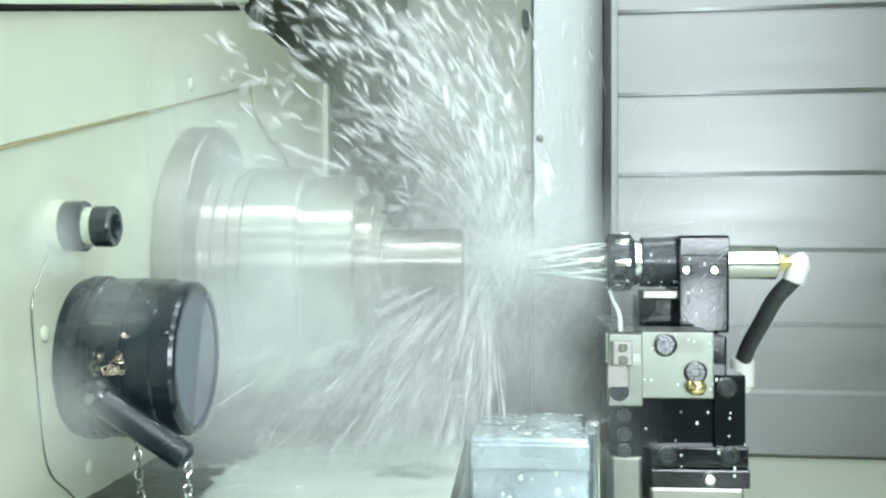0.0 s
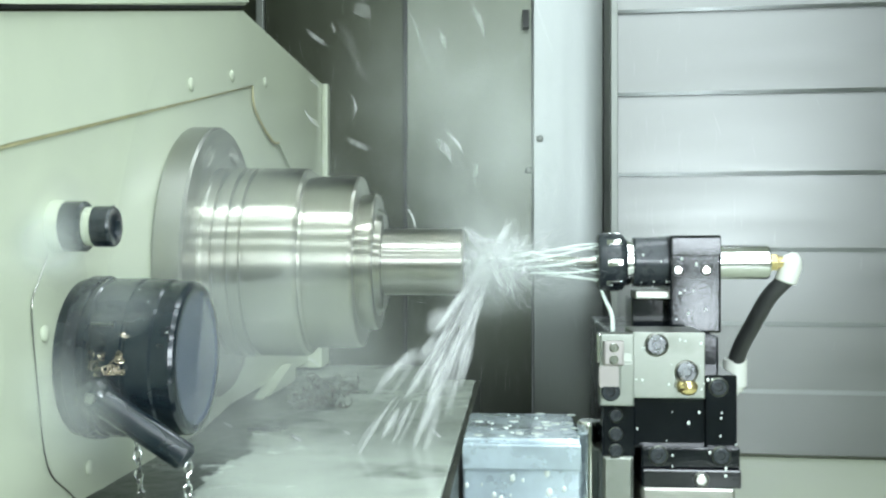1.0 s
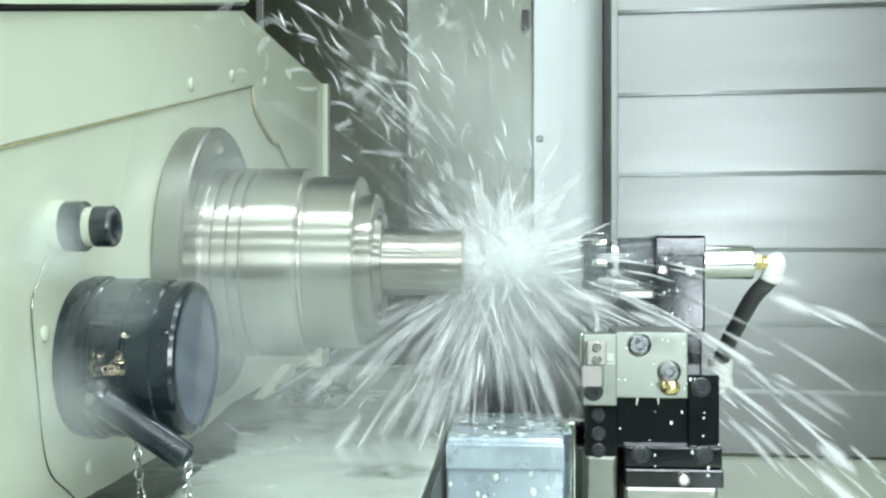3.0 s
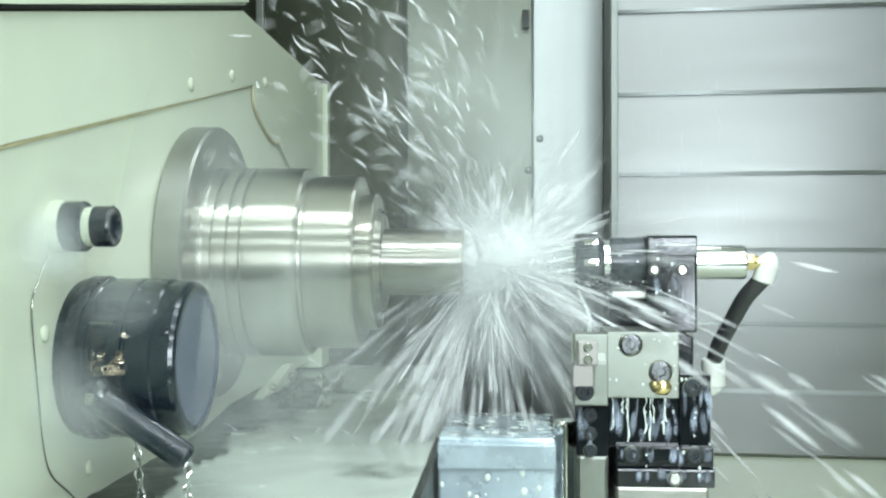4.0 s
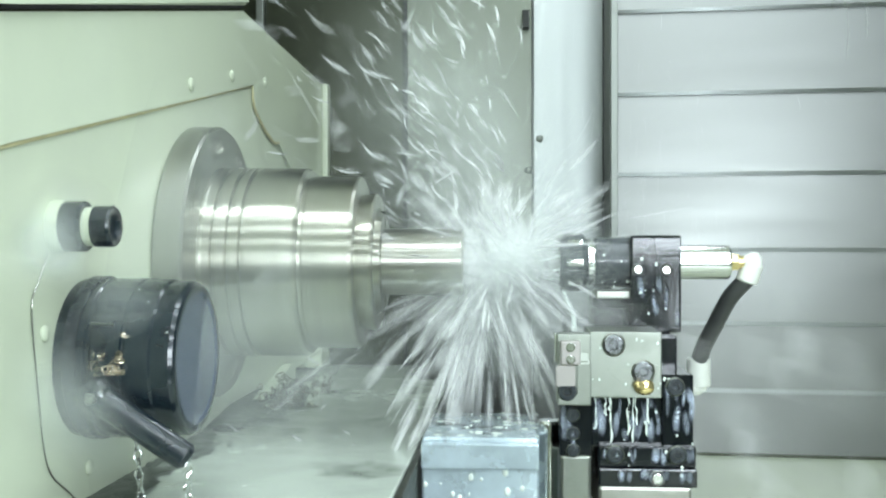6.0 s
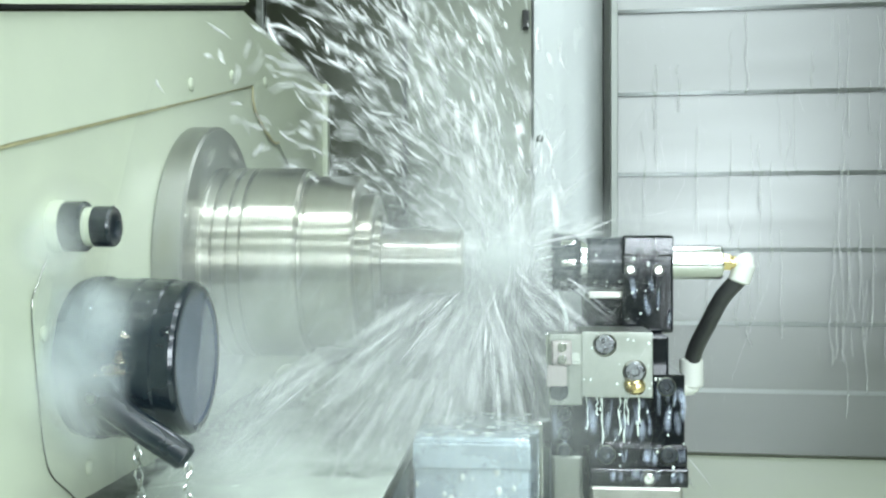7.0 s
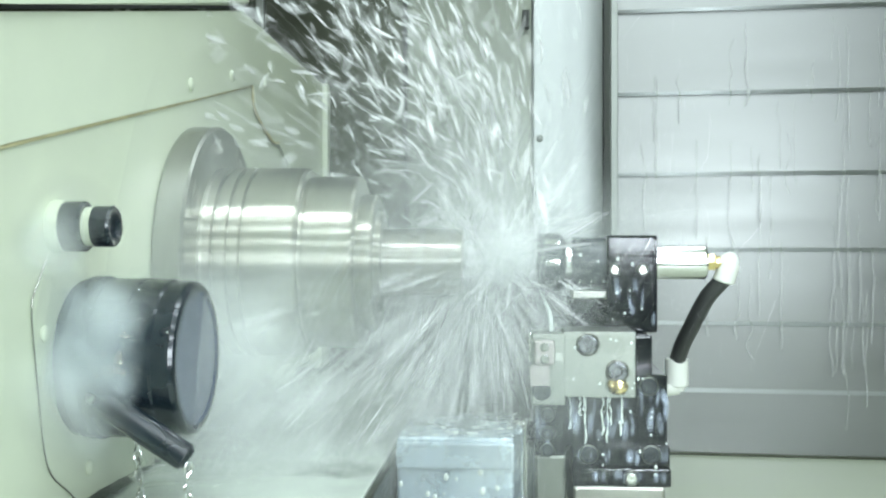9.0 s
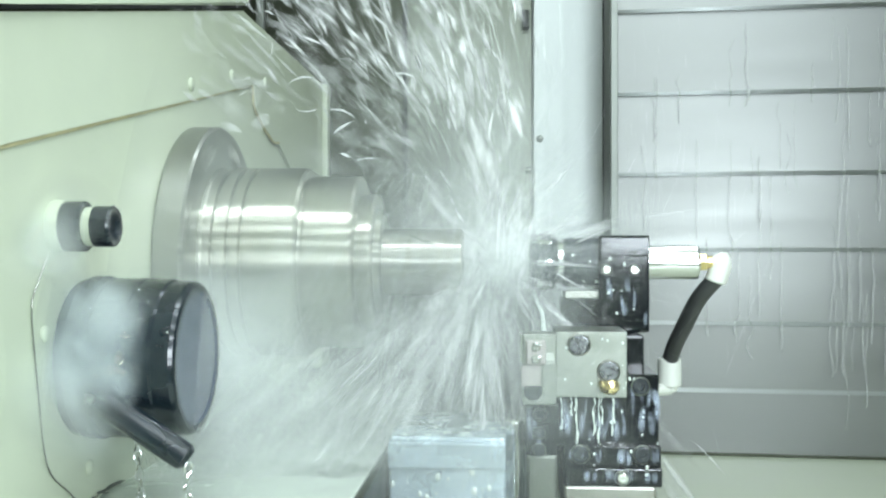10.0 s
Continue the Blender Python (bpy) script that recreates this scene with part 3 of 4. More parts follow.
def nozzle_fitting():
    t = thing("air_nozzle", "cream and black ringed nozzle fitting on the headstock", "nozzle")
    y, z = -0.285, 1.0255
    part("base", lathe([(-0.285, 0), (-0.285, 0.0165), (-0.2835, 0.0168), (-0.2775, 0.0160), (-0.2765, 0.012)], 40, y, z), CREAM, t)
    part("collar", lathe([(-0.2785, 0.008), (-0.2785, 0.0142), (-0.2770, 0.0158), (-0.2655, 0.0158), (-0.2640, 0.0142), (-0.2640, 0.008)], 40, y, z), RUBBER, t)
    part("spacer", lathe([(-0.266, 0.0122), (-0.2570, 0.0122), (-0.2565, 0.011)], 40, y, z), CREAM, t)
    part("tip", lathe([(-0.2590, 0.0105), (-0.2585, 0.0128), (-0.2480, 0.0128), (-0.2465, 0.0118), (-0.2465, 0.0085), (-0.2500, 0.0075), (-0.2500, 0)], 40, y, z), RUBBER, t)
    c = thing("sensor_cable", "thin grey cable down the headstock panel", "cable")
    pts = [(-0.2838, -0.297, 1.008), (-0.2838, -0.309, 0.993), (-0.2838, -0.3185, 0.977), (-0.2838, -0.312, 0.935), (-0.2838, -0.2985, 0.880), (-0.2838, -0.268, 0.856), (-0.2838, -0.23, 0.83)]
    part("cable", tube(pts, 0.0005, 6, 5), STEEL_DULL, c)
    part("latch_wire", tube([(-0.2835, -0.238, 1.036), (-0.276, -0.236, 1.037), (-0.268, -0.232, 1.041)], 0.0007, 6, 4), STEEL_DULL, c)


def chip_nest(place, size, n, seed, label, material=None):
    """A tangle of curled turnings."""
    rnd = random.Random(seed)
    t = thing("chip_nest", label, "metal chips", "metal chips", "stuff")
    bm = bmesh.new()
    for k in range(n):
        c = Vector((rnd.gauss(0, 0.45), rnd.gauss(0, 0.45), abs(rnd.gauss(0, 0.55)))) * size
        r, turns = size * rnd.uniform(0.1, 0.3), rnd.uniform(0.7, 2.0)
        ax = Euler((rnd.uniform(0, 6), rnd.uniform(0, 6), rnd.uniform(0, 6))).to_matrix()
        pts = []
        for i in range(10):
            a = 2 * math.pi * turns * i / 9
            p = c + ax @ Vector((r * math.cos(a), r * math.sin(a), r * 0.35 * i / 3))
            p.z = max(p.z, 0.0012)
            pts.append(p)
        tube(pts, size * 0.022, 4, 1, bm)
    turned(bm, Matrix.Translation(place))
    part("curls", bm, material or CHIP, t)
    return t

def chip_bed(seed):
    """A low ragged heap of fine dark chips and sludge on the carriage cover, its colour darkened for the shade there.
    """
    rnd = random.Random(seed)
    bm = bmesh.new()
    n, m, keep = 60, 130, {}
    for i in range(n + 1):
        for j in range(m + 1):
            x, y = -0.40 + 0.26 * i / n, -0.42 + 0.83 * j / m
            edge = -0.222 + 0.035 * math.exp(-((y - 0.2) / 0.16) ** 2)
            h = (edge - x) / 0.035 + 1.0 * noise.noise(Vector((x * 24, y * 13, seed))) + 0.6 * noise.noise(Vector((x * 60, y * 70, seed + 4)))
            if h > 0.12:
                keep[i, j] = bm.verts.new((x, y, 0.8416 + min(h, 0.8) * 0.004 + 0.0012 * rnd.random()))
    for (i, j), v in list(keep.items()):
        q = [keep.get(k) for k in ((i, j), (i + 1, j), (i + 1, j + 1), (i, j + 1))]
        if all(q):
            bm.faces.new(q)
    bmesh.ops.delete(bm, geom=[v for v in bm.verts if not v.link_faces], context="VERTS")
    return tagged(part("shaded_sludge", bm, SHADED_SLUDGE, angle=60), "dark wet sludge of fine chips with painted shade on the carriage cover", "chip sludge", "metal chips", "stuff")


# ---------------------------------------------------------------- coolant
HIT = Vector((-0.022, 0.0, AX))      # where the jets meet the bar


def streaks(name, rows, material, parent=None, label=""):
    """Many small drawn-out drops in one mesh: rows of (place, way, length, radius, bend)."""
    verts, faces, thick = [], [], []
    for c, d, ln, r, bend in rows:
        r *= 1.35
        d = d.normalized()
        s = d.cross(Vector((0.13, 0.97, 0.21))).normalized()
        u = s.cross(d)
        k = len(verts)
        ring_r = (0.15, 0.75, 1.0, 0.75, 0.15)
        for i, f in enumerate(ring_r):
            q = i / 4 - 0.5
            mid = c + d * (ln * q) + s * (bend * ln * (0.25 - q * q))
            for a in range(4):
                verts.append(mid + (s, u * 0.45, -s, u * -0.45)[a] * (r * f))
                thick.append(0.0 if a % 2 == 0 or i in (0, 4) else f)
        for i in range(4):
            for j in range(4):
                a, b = k + i * 4 + j, k + i * 4 + (j + 1) % 4
                faces.append((a, b, b + 4, a + 4))
    me = bpy.data.meshes.new(name)
    me.from_pydata([tuple(v) for v in verts], [], faces)
    me.attributes.new("thickness", "FLOAT", "POINT").data.foreach_set("value", thick)
    me.polygons.foreach_set("use_smooth", [True] * len(me.polygons))
    me.materials.append(material)
    ob = new(name, me)
    if parent:
        ob.parent = parent
    if label:
        tagged(ob, label, "coolant", "coolant spray", "stuff")
    return ob


def way(angle, depth=0.0):
    """A direction in the upright plane of the spindle: degrees counted from +x upwards, leaning back by depth."""
    return Vector((math.cos(radians(angle)), depth, math.sin(radians(angle)))).normalized()


def up_burst(seed, mean, spread, n, reach=(0.07, 0.30), rr=(0.0006, 0.0015)):
    rnd = random.Random(seed)
    rows = []
    for _ in range(n):
        a = rnd.gauss(mean, spread)
        d = way(a, rnd.uniform(-0.28, 0.28))
        dist = rnd.uniform(*reach)
        skew = way(a + rnd.gauss(24, 13) if rnd.random() < 0.72 else rnd.uniform(20, 170), rnd.uniform(-0.3, 0.3))
        rows.append((d * dist, skew, rnd.uniform(0.010, 0.036), rnd.uniform(*rr) * rnd.uniform(0.6, 1), rnd.uniform(-0.9, 0.9)))
    for _ in range(n):
        d = way(rnd.gauss(mean, spread * 1.2), rnd.uniform(-0.3, 0.3))
        rows.append((d * rnd.uniform(0.04, 0.30), way(rnd.uniform(0, 180)), rnd.uniform(0.002, 0.009), rnd.uniform(0.00025, 0.0006), 0))
    return streaks("coolant_spray", rows, DROPS, label="white milky coolant drops flung up from the cut")


def fan(seed, a0, a1, n, near, far, ln, rr, material, label, sag=0.0, lean=0.25, mid=0.0):
    """A fan of streaks, gathered into a few ragged bundles."""
    rnd = random.Random(seed)
    rows = []
    bundles = [(rnd.uniform(a0, a1), mid + rnd.uniform(-lean, lean), rnd.uniform(0.4, 1.1), rnd.uniform(0.5, 1.6)) for _ in range(9)]
    for _ in range(n):
        a, dep, top, thick = rnd.choice(bundles)
        d = way(rnd.gauss(a, 1.8), dep + rnd.gauss(0, 0.05))
        dist = near + (far * top - near) * rnd.random() ** 1.3
        c = d * dist + Vector((0, 0, -sag * dist * dist))
        dd = d + Vector((0, 0, -2 * sag * dist))
        w = rr[0] + (rr[1] - rr[0]) * rnd.random() ** 2.2
        rows.append((c, dd, rnd.uniform(*ln), w * thick, rnd.uniform(-0.12, 0.12)))
    return streaks("coolant_spray", rows, material, label=label)


def mist(place, spread, n, size, length, heading=None, seed=1, jitter=0.25, wisp=0.7, tilt=0.0, label="thin white mist of flying coolant droplets"):
    """A cloud of hair-fine flying droplets, gathered into wisps. heading: the way they fly; None: out from the cut."""
    g = np.random.default_rng(seed)
    wisps = g.normal(0, 0.75, (70, 3))
    c = (wisps[g.integers(0, 70, n)] * wisp + g.normal(0, 0.65, (n, 3))) * np.array(spread)
    c[:, 0] += tilt * c[:, 2]
    if heading is None:
        d = c + np.array(place) - np.array(HIT)
        d /= np.linalg.norm(d, axis=1)[:, None] + 1e-6
    else:
        d = np.repeat(np.array(heading, float)[None], n, 0)
    d += g.normal(0, jitter, (n, 3))
    d /= np.linalg.norm(d, axis=1)[:, None]
    u = np.cross(d, np.array((0.13, 0.95, 0.28)))
    u /= np.linalg.norm(u, axis=1)[:, None]
    w = np.cross(u, d)
    ln, r = g.uniform(length[0], length[1], n)[:, None], (size * (0.4 + 1.3 * g.random(n) ** 2))[:, None]
    sag = u * ln * g.normal(0, 0.05, n)[:, None]
    mid = [c + sag + r * (u * math.cos(a) + w * math.sin(a)) for a in (0.4, 2.5, 4.6)]
    v = np.stack([c - d * ln / 2, *mid, c + d * ln / 2], 1).reshape(-1, 3)
    tri = np.array(((0, 2, 1), (0, 3, 2), (0, 1, 3), (4, 1, 2), (4, 2, 3), (4, 3, 1)))
    f = (np.arange(n)[:, None, None] * 5 + tri[None]).reshape(-1)
    me = bpy.data.meshes.new("coolant_mist")
    me.vertices.add(5 * n), me.loops.add(18 * n), me.polygons.add(6 * n)
    me.vertices.foreach_set("co", v.astype(np.float32).ravel())
    me.loops.foreach_set("vertex_index", f.astype(np.int32))
    me.polygons.foreach_set("loop_start", np.arange(0, 18 * n, 3, dtype=np.int32))
    me.update(calc_edges=True)
    me.polygons.foreach_set("use_smooth", [True] * (6 * n))
    me.materials.append(MIST)
    ob = tagged(new("coolant_mist", me), label, "mist", "coolant mist", "stuff")
    ob.location = place
    return ob


def lens(bm, layer, c, sx, sy, sz, tilt):
    """A soft drifting puff: lens-shaped, thick in the middle and running out to nothing at its rim."""
    m = Matrix.Translation(c) @ Euler(tilt).to_matrix().to_4x4()
    seg, rows = 20, (0.3, 0.6, 0.82, 1.0)
    for side in (-1, 1):
        hub = bm.verts.new(m @ Vector((0, side * sy, 0)))
        hub[layer] = 1.0
        last = None
        for f in rows:
            ring_ = []
            for k in range(seg):
                a = 2 * math.pi * k / seg
                v = bm.verts.new(m @ Vector((sx * f * math.cos(a), side * sy * (1 - f * f), sz * f * math.sin(a))))
                v[layer] = 1 - f
                ring_.append(v)
            for k in range(seg):
                j = (k + 1) % seg
                bm.faces.new((hub, ring_[k], ring_[j]) if last is None else (last[k], ring_[k], ring_[j], last[j]))
            last = ring_


def puffs(place, spread, n, size, seed, material=None, label="thin white fog of coolant hanging in the air", name="coolant_mist", wide=1.0):
    """A soft cloud of many overlapping, almost clear puffs."""
    rnd = random.Random(seed)
    bm = bmesh.new()
    layer = bm.verts.layers.float.new("thickness")
    for _ in range(n):
        q = rnd.uniform(*size)
        lens(bm, layer, [rnd.gauss(0, v) for v in spread], q * rnd.uniform(0.7, 1.2) * wide, q * 0.35, q * rnd.uniform(0.8, 1.5), (rnd.gauss(0, 0.3), rnd.gauss(0, 0.5), rnd.gauss(0, 0.3)))
    ob = tagged(part(name, bm, material or PUFF, angle=180), label, "mist", "coolant mist", "stuff")
    ob.location = place
    return ob


def star(seed, n, reach, thick, lumps, swell):
    """Coolant bursting from the strike: tapered rays on all sides, dense and white at the root."""
    rnd = random.Random(seed)
    rows = []
    bundles = [(rnd.uniform(0, 360), rnd.uniform(0.35, 1.5)) for _ in range(15)]
    for _ in range(n):
        a, far = rnd.choice(bundles)
        a += rnd.gauss(0, 9)
        d = Vector((math.cos(radians(a)) * 1.15, rnd.gauss(0, 0.45), math.sin(radians(a)))).normalized()
        ln = min(rnd.expovariate(1 / (reach * far)), reach * 2) + 0.012
        root = Vector((rnd.gauss(0.012, 0.014), rnd.gauss(-0.004, 0.006), rnd.gauss(0, 0.006))) + Vector((0.004, 0, 0))
        rows.append((root + d * ln * 0.5, d, ln, rnd.uniform(*thick), rnd.uniform(-0.15, 0.15)))
    rays = streaks("coolant_spray", rows, KNOT, label="white burst of foaming coolant round the cut")
    knot = puffs((0, 0, 0), (0.016, 0.006, 0.006), lumps, (0.006 * swell, 0.024 * swell), seed + 9, FROTH, "white foaming knot of coolant at the end of the bar", "coolant_knot", 1.5)
    return rays, knot


def jets(parent):
    """Thin coolant jets from the nut's face, twisting round the drill."""
    rnd = random.Random(4)
    for k in range(9):
        a = 2 * math.pi * k / 9
        pts = []
        for i in range(7):
            f = i / 6
            r = 0.0128 * (1 - f) ** 1.2 + 0.0042 + rnd.uniform(-0.0006, 0.0006)
            b = a + f * 1.5
            pts.append((0.0735 - 0.105 * f, r * math.cos(b), AX + r * math.sin(b) - 0.001 * f))
        part("coolant_jet", tube(pts, 0.0009, 6, 4, taper=lambda s: 0.8 + 1.3 * s), MILK, parent, "thin white coolant jet")
    pts = [(0.076, -0.004, AX - 0.024), (0.0795, -0.006, 0.9665), (0.0845, -0.008, 0.955), (0.0855, -0.010, 0.940)]
    part("coolant_jet", tube(pts, 0.0016, 8, 5, taper=lambda s: 0.8 + 0.6 * s), MILK, parent, "stray coolant trickle under the nut")


def wet_marks(parent):
    """Drops standing on the tool block."""
    rnd = random.Random(8)
    bm = bmesh.new()
    spots = [((0.0935, 0.1470, 0.897, 0.946), -0.1004, 12), ((0.133, 0.173, 0.944, 1.021), -0.0298, 9), ((0.149, 0.172, 0.860, 0.912), -0.0994, 6),
             ((0.095, 0.149, 0.858, 0.893), -0.0944, 5), ((0.100, 0.173, 0.8285, 0.857), -0.1066, 5)]
    for (x0, x1, z0, z1), y, n in spots:
        for _ in range(n):
            s = rnd.uniform(0.0003, 0.0012)
            blob(bm, (rnd.uniform(x0, x1), y, rnd.uniform(z0, z1)), s, s * 0.4, s * rnd.uniform(0.9, 1.7), rnd.random())
    for _ in range(10):
        s = rnd.uniform(0.0004, 0.0012)
        a = rnd.uniform(150, 250)
        blob(bm, (rnd.uniform(0.077, 0.131), 0.0225 * math.cos(radians(a)), AX + 0.0225 * math.sin(radians(a))), s, s, s * 1.3, rnd.random())
    tagged(part("coolant_splash", bm, MILK, parent, "white coolant drops", angle=60), kind="stuff")
    bm = bmesh.new()
    for _ in range(34):
        s = rnd.uniform(0.0005, 0.0032)
        blob(bm, (rnd.uniform(-0.039, 0.052), rnd.uniform(-0.08, 0.04), 0.8603), s * 1.5, s * 1.5, 0.0006, rnd.random())
    for _ in range(24):
        s = rnd.uniform(0.0004, 0.0026)
        blob(bm, (rnd.uniform(-0.039, 0.052), -0.0842, rnd.uniform(0.77, 0.834)), s, 0.0005, s * 1.4, rnd.random())
    tagged(part("coolant_splash", bm, MILK, parent, "white coolant puddles", angle=60), kind="stuff")


def smears(parent):
    """Milky coolant running over the black faces of the tool block."""
    rnd = random.Random(77)
    bm = bmesh.new()
    layer = bm.verts.layers.float.new("thickness")
    for (x0, x1, z0, z1), y, n in (((0.096, 0.148, 0.858, 0.895), -0.0950, 20), ((0.150, 0.171, 0.860, 0.910), -0.0998, 10), ((0.101, 0.172, 0.842, 0.857), -0.1044, 14),
                                   ((0.101, 0.172, 0.829, 0.841), -0.1074, 10), ((0.071, 0.092, 0.850, 0.889), -0.0968, 7), ((0.134, 0.173, 0.944, 0.990), -0.0296, 7)):
        for _ in range(n):
            tall = min(rnd.uniform(0.005, 0.014), (z1 - z0) * 0.45)
            lens(bm, layer, (rnd.uniform(x0, x1), y, rnd.uniform(z0 + tall, z1 - tall * 0.5)), rnd.uniform(0.0012, 0.0036), 0.0004, tall, (0, rnd.gauss(0, 0.12), 0))
    return tagged(part("coolant_smear", bm, SMEAR, parent, "milky blue-white coolant running down", angle=180), kind="stuff")


def runs(name, rows, r, seed, material, parent=None, waver=0.0005):
    """Wavering trickles down an upright face: rows of (x, y, top, bottom)."""
    rnd = random.Random(seed)
    bm = bmesh.new()
    for x, y, z0, z1 in rows:
        pts, n = [], 6
        for i in range(n + 1):
            pts.append((x + rnd.gauss(0, waver), y, z0 + (z1 - z0) * i / n))
        w = rnd.uniform(0.5, 1.3)
        tube(pts, r * w, 6, 3, bm, taper=lambda s: 0.5 + 0.7 * s + 0.35 * math.sin(s * 17))
    return part(name, bm, material, parent, "white coolant trickles")


# ---------------------------------------------------------------- build
enclosure()
way_covers()
headstock()
chuck, bar = spindle()
tool = tool_block()
cover = carriage_cover()
black_cap()
chain(-0.2471, -0.250, 0.8905, 10, 1)
chain(-0.2002, -0.286, 0.8765, 10, 2)
nozzle_fitting()
chip_nest((-0.2462, -0.290, 0.934), 0.013, 44, 3, "curled bright chips caught on the cap", CHIP_BRIGHT)
chips = [chip_nest((-0.207, 0.170, 0.8415), 0.026, 60, 5, "dark nest of curled chips on the carriage cover"),
         chip_nest((-0.198, 0.30, 0.8415), 0.018, 24, 6, "small tangle of chips on the carriage cover"), chip_bed(7)]
jets(tool)
wet_marks(tool)
r_ = random.Random(21)
base_runs = runs("coolant_trickle", [(r_.uniform(0.097, 0.147), -0.0944, 0.8975, r_.uniform(0.859, 0.893)) for _ in range(9)], 0.0006, 5, MILK, tool)
tagged(base_runs, kind="stuff")
smear = smears(tool)
wall_runs = tagged(runs("coolant_trickle", [(x, 0.4435 - (x - 0.1300) * math.tan(radians(4)), z, z - r_.uniform(0.05, 0.16)) for x, z in
                   [(r_.uniform(0.16, 0.50) if k % 3 else r_.uniform(0.40, 0.49), r_.uniform(0.92, 1.32)) for k in range(64)]], 0.0012, 9, RUN, None, 0.0015),
                   "thin white coolant trickles on the way cover", "coolant", kind="stuff")
# each burst: the object, its mean way, its reach of flight, and when it flies
ALWAYS, LATER, PULSE, HEAVY, RIGHT = ((0, 10),), ((1.35, 10),), ((0, 0.7), (1.35, 10)), ((0, 0.55), (6.5, 10)), ((1.65, 2.25), (2.7, 5.95))
bursts = []
for k in range(18):
    mean = (112, 100, 125, 92, 118, 135, 104, 128, 96)[k % 9]
    when = (ALWAYS, PULSE, PULSE, HEAVY, PULSE, HEAVY)[k % 6]
    n = 7 if when is ALWAYS else 17 if when is PULSE else 21
    bursts.append((up_burst(100 + k, mean, 13, n), way(mean), 0.11, when))
for k in range(4):
    bursts.append((up_burst(150 + k, (138, 146, 128, 120)[k], 11, 24, (0.16, 0.36), (0.0011, 0.0024)), way(135), 0.13, HEAVY))
for k in range(10):
    a = -142 + 11 * k
    when = PULSE if a < -90 else LATER
    text = "fine white coolant spray falling from the cut"
    bursts.append((fan(200 + k, a - 13, a + 13, 7, 0.015, 0.21, (0.010, 0.045), (0.0003, 0.0013), DROPS, text, 0.8), way(a), 0.06, when))
    bursts.append((fan(250 + k, a - 13, a + 13, 36, 0.03, 0.22, (0.03, 0.10), (0.0015, 0.0058), SOFT, text, 0.8), way(a), 0.06, when))
for k in range(6):
    a = 15 + 28 * k
    bursts.append((fan(300 + k, a - 18, a + 18, 5, 0.010, 0.11, (0.008, 0.03), (0.0003, 0.0012), DROPS, "fine white coolant spray bursting from the cut"), way(a), 0.02, LATER))
    bursts.append((fan(350 + k, a - 18, a + 18, 20, 0.02, 0.12, (0.02, 0.05), (0.0015, 0.0050), SOFT, "soft white coolant spray bursting from the cut"), way(a), 0.02, LATER))
for k in range(5):
    a = 2 - 8 * k
    text = "white coolant streaks blown over the tool block"
    bursts.append((fan(400 + k, a - 9, a + 9, 5, 0.04, 0.46, (0.015, 0.06), (0.0004, 0.0020), DROPS, text, 1.1, 0.15, -0.42), way(a), 0.10, RIGHT))
    bursts.append((fan(450 + k, a - 9, a + 9, 26, 0.03, 0.46, (0.03, 0.10), (0.001, 0.0055), SHEETS, text, 1.1, 0.15, -0.42), way(a), 0.10, RIGHT))
for k in range(6):
    a = -124 - 7 * k
    text = "soft slanting coolant streaks past the chuck"
    bursts.append((fan(500 + k, a - 7, a + 7, 8, 0.08, 0.36, (0.02, 0.07), (0.0003, 0.0012), DROPS, text, 0.6, 0.35), way(a), 0.08, HEAVY))
    bursts.append((fan(550 + k, a - 7, a + 7, 32, 0.08, 0.36, (0.03, 0.10), (0.002, 0.0070), SOFT, text, 0.6, 0.35), way(a), 0.08, HEAVY))
for k in range(5):
    # a plume that climbs from the cut and bends over towards the headstock
    rnd = random.Random(700 + k)
    for material, n, rr, ln in ((SHEETS, 30, (0.0012, 0.0055), (0.015, 0.05)), (DROPS, 45, (0.0006, 0.0022), (0.008, 0.026))):
        rows = []
        for _ in range(n):
            f = rnd.random() ** 0.7
            turn = radians(88 + 62 * f + rnd.gauss(0, 10))
            c = Vector((-0.20 * f ** 2.2 + 0.01, 0, 0.04 + 0.26 * f ** 0.85)) + Vector((rnd.gauss(0, 0.012 + 0.04 * f), rnd.gauss(0, 0.05), rnd.gauss(0, 0.012 + 0.03 * f)))
            rows.append((c, Vector((math.cos(turn), rnd.gauss(0, 0.2), math.sin(turn))), rnd.uniform(*ln), rr[0] + (rr[1] - rr[0]) * rnd.random() ** 2, rnd.uniform(-0.4, 0.4)))
        bursts.append((streaks("coolant_spray", rows, material, label="dense white plume of coolant thrown up from the cut"), way(105), 0.08, HEAVY))
for material, n, rr in ((SHEETS, 60, (0.0015, 0.006)), (DROPS, 24, (0.0005, 0.0016))):
    bursts.append((fan(680, -108, -82, n, 0.01, 0.22, (0.03, 0.08), rr, material, "white curtain of coolant dropping from the cut", 0.2), way(-95), 0.03, HEAVY))
for k in range(3):
    # the white knot of coolant where the jets strike the bar
    rays, knot = star(660 + k, (110, 130, 130)[k], (0.014, 0.036, 0.048)[k], (0.0008, 0.0042), (14, 16, 16)[k], (0.75, 1.2, 1.5)[k])
    bursts.append((rays, way(120 * k), 0.008, (ALWAYS, LATER, LATER)[k]))
    bursts.append((knot, way(90 * k), 0.004, (ALWAYS, LATER, LATER)[k]))
bursts.append((fan(645, -128, -106, 130, 0.0, 0.21, (0.03, 0.09), (0.0025, 0.0075), SOFT, "soft white coolant running down from the bar", 0.3, 0.12), way(-117), 0.05, ALWAYS))
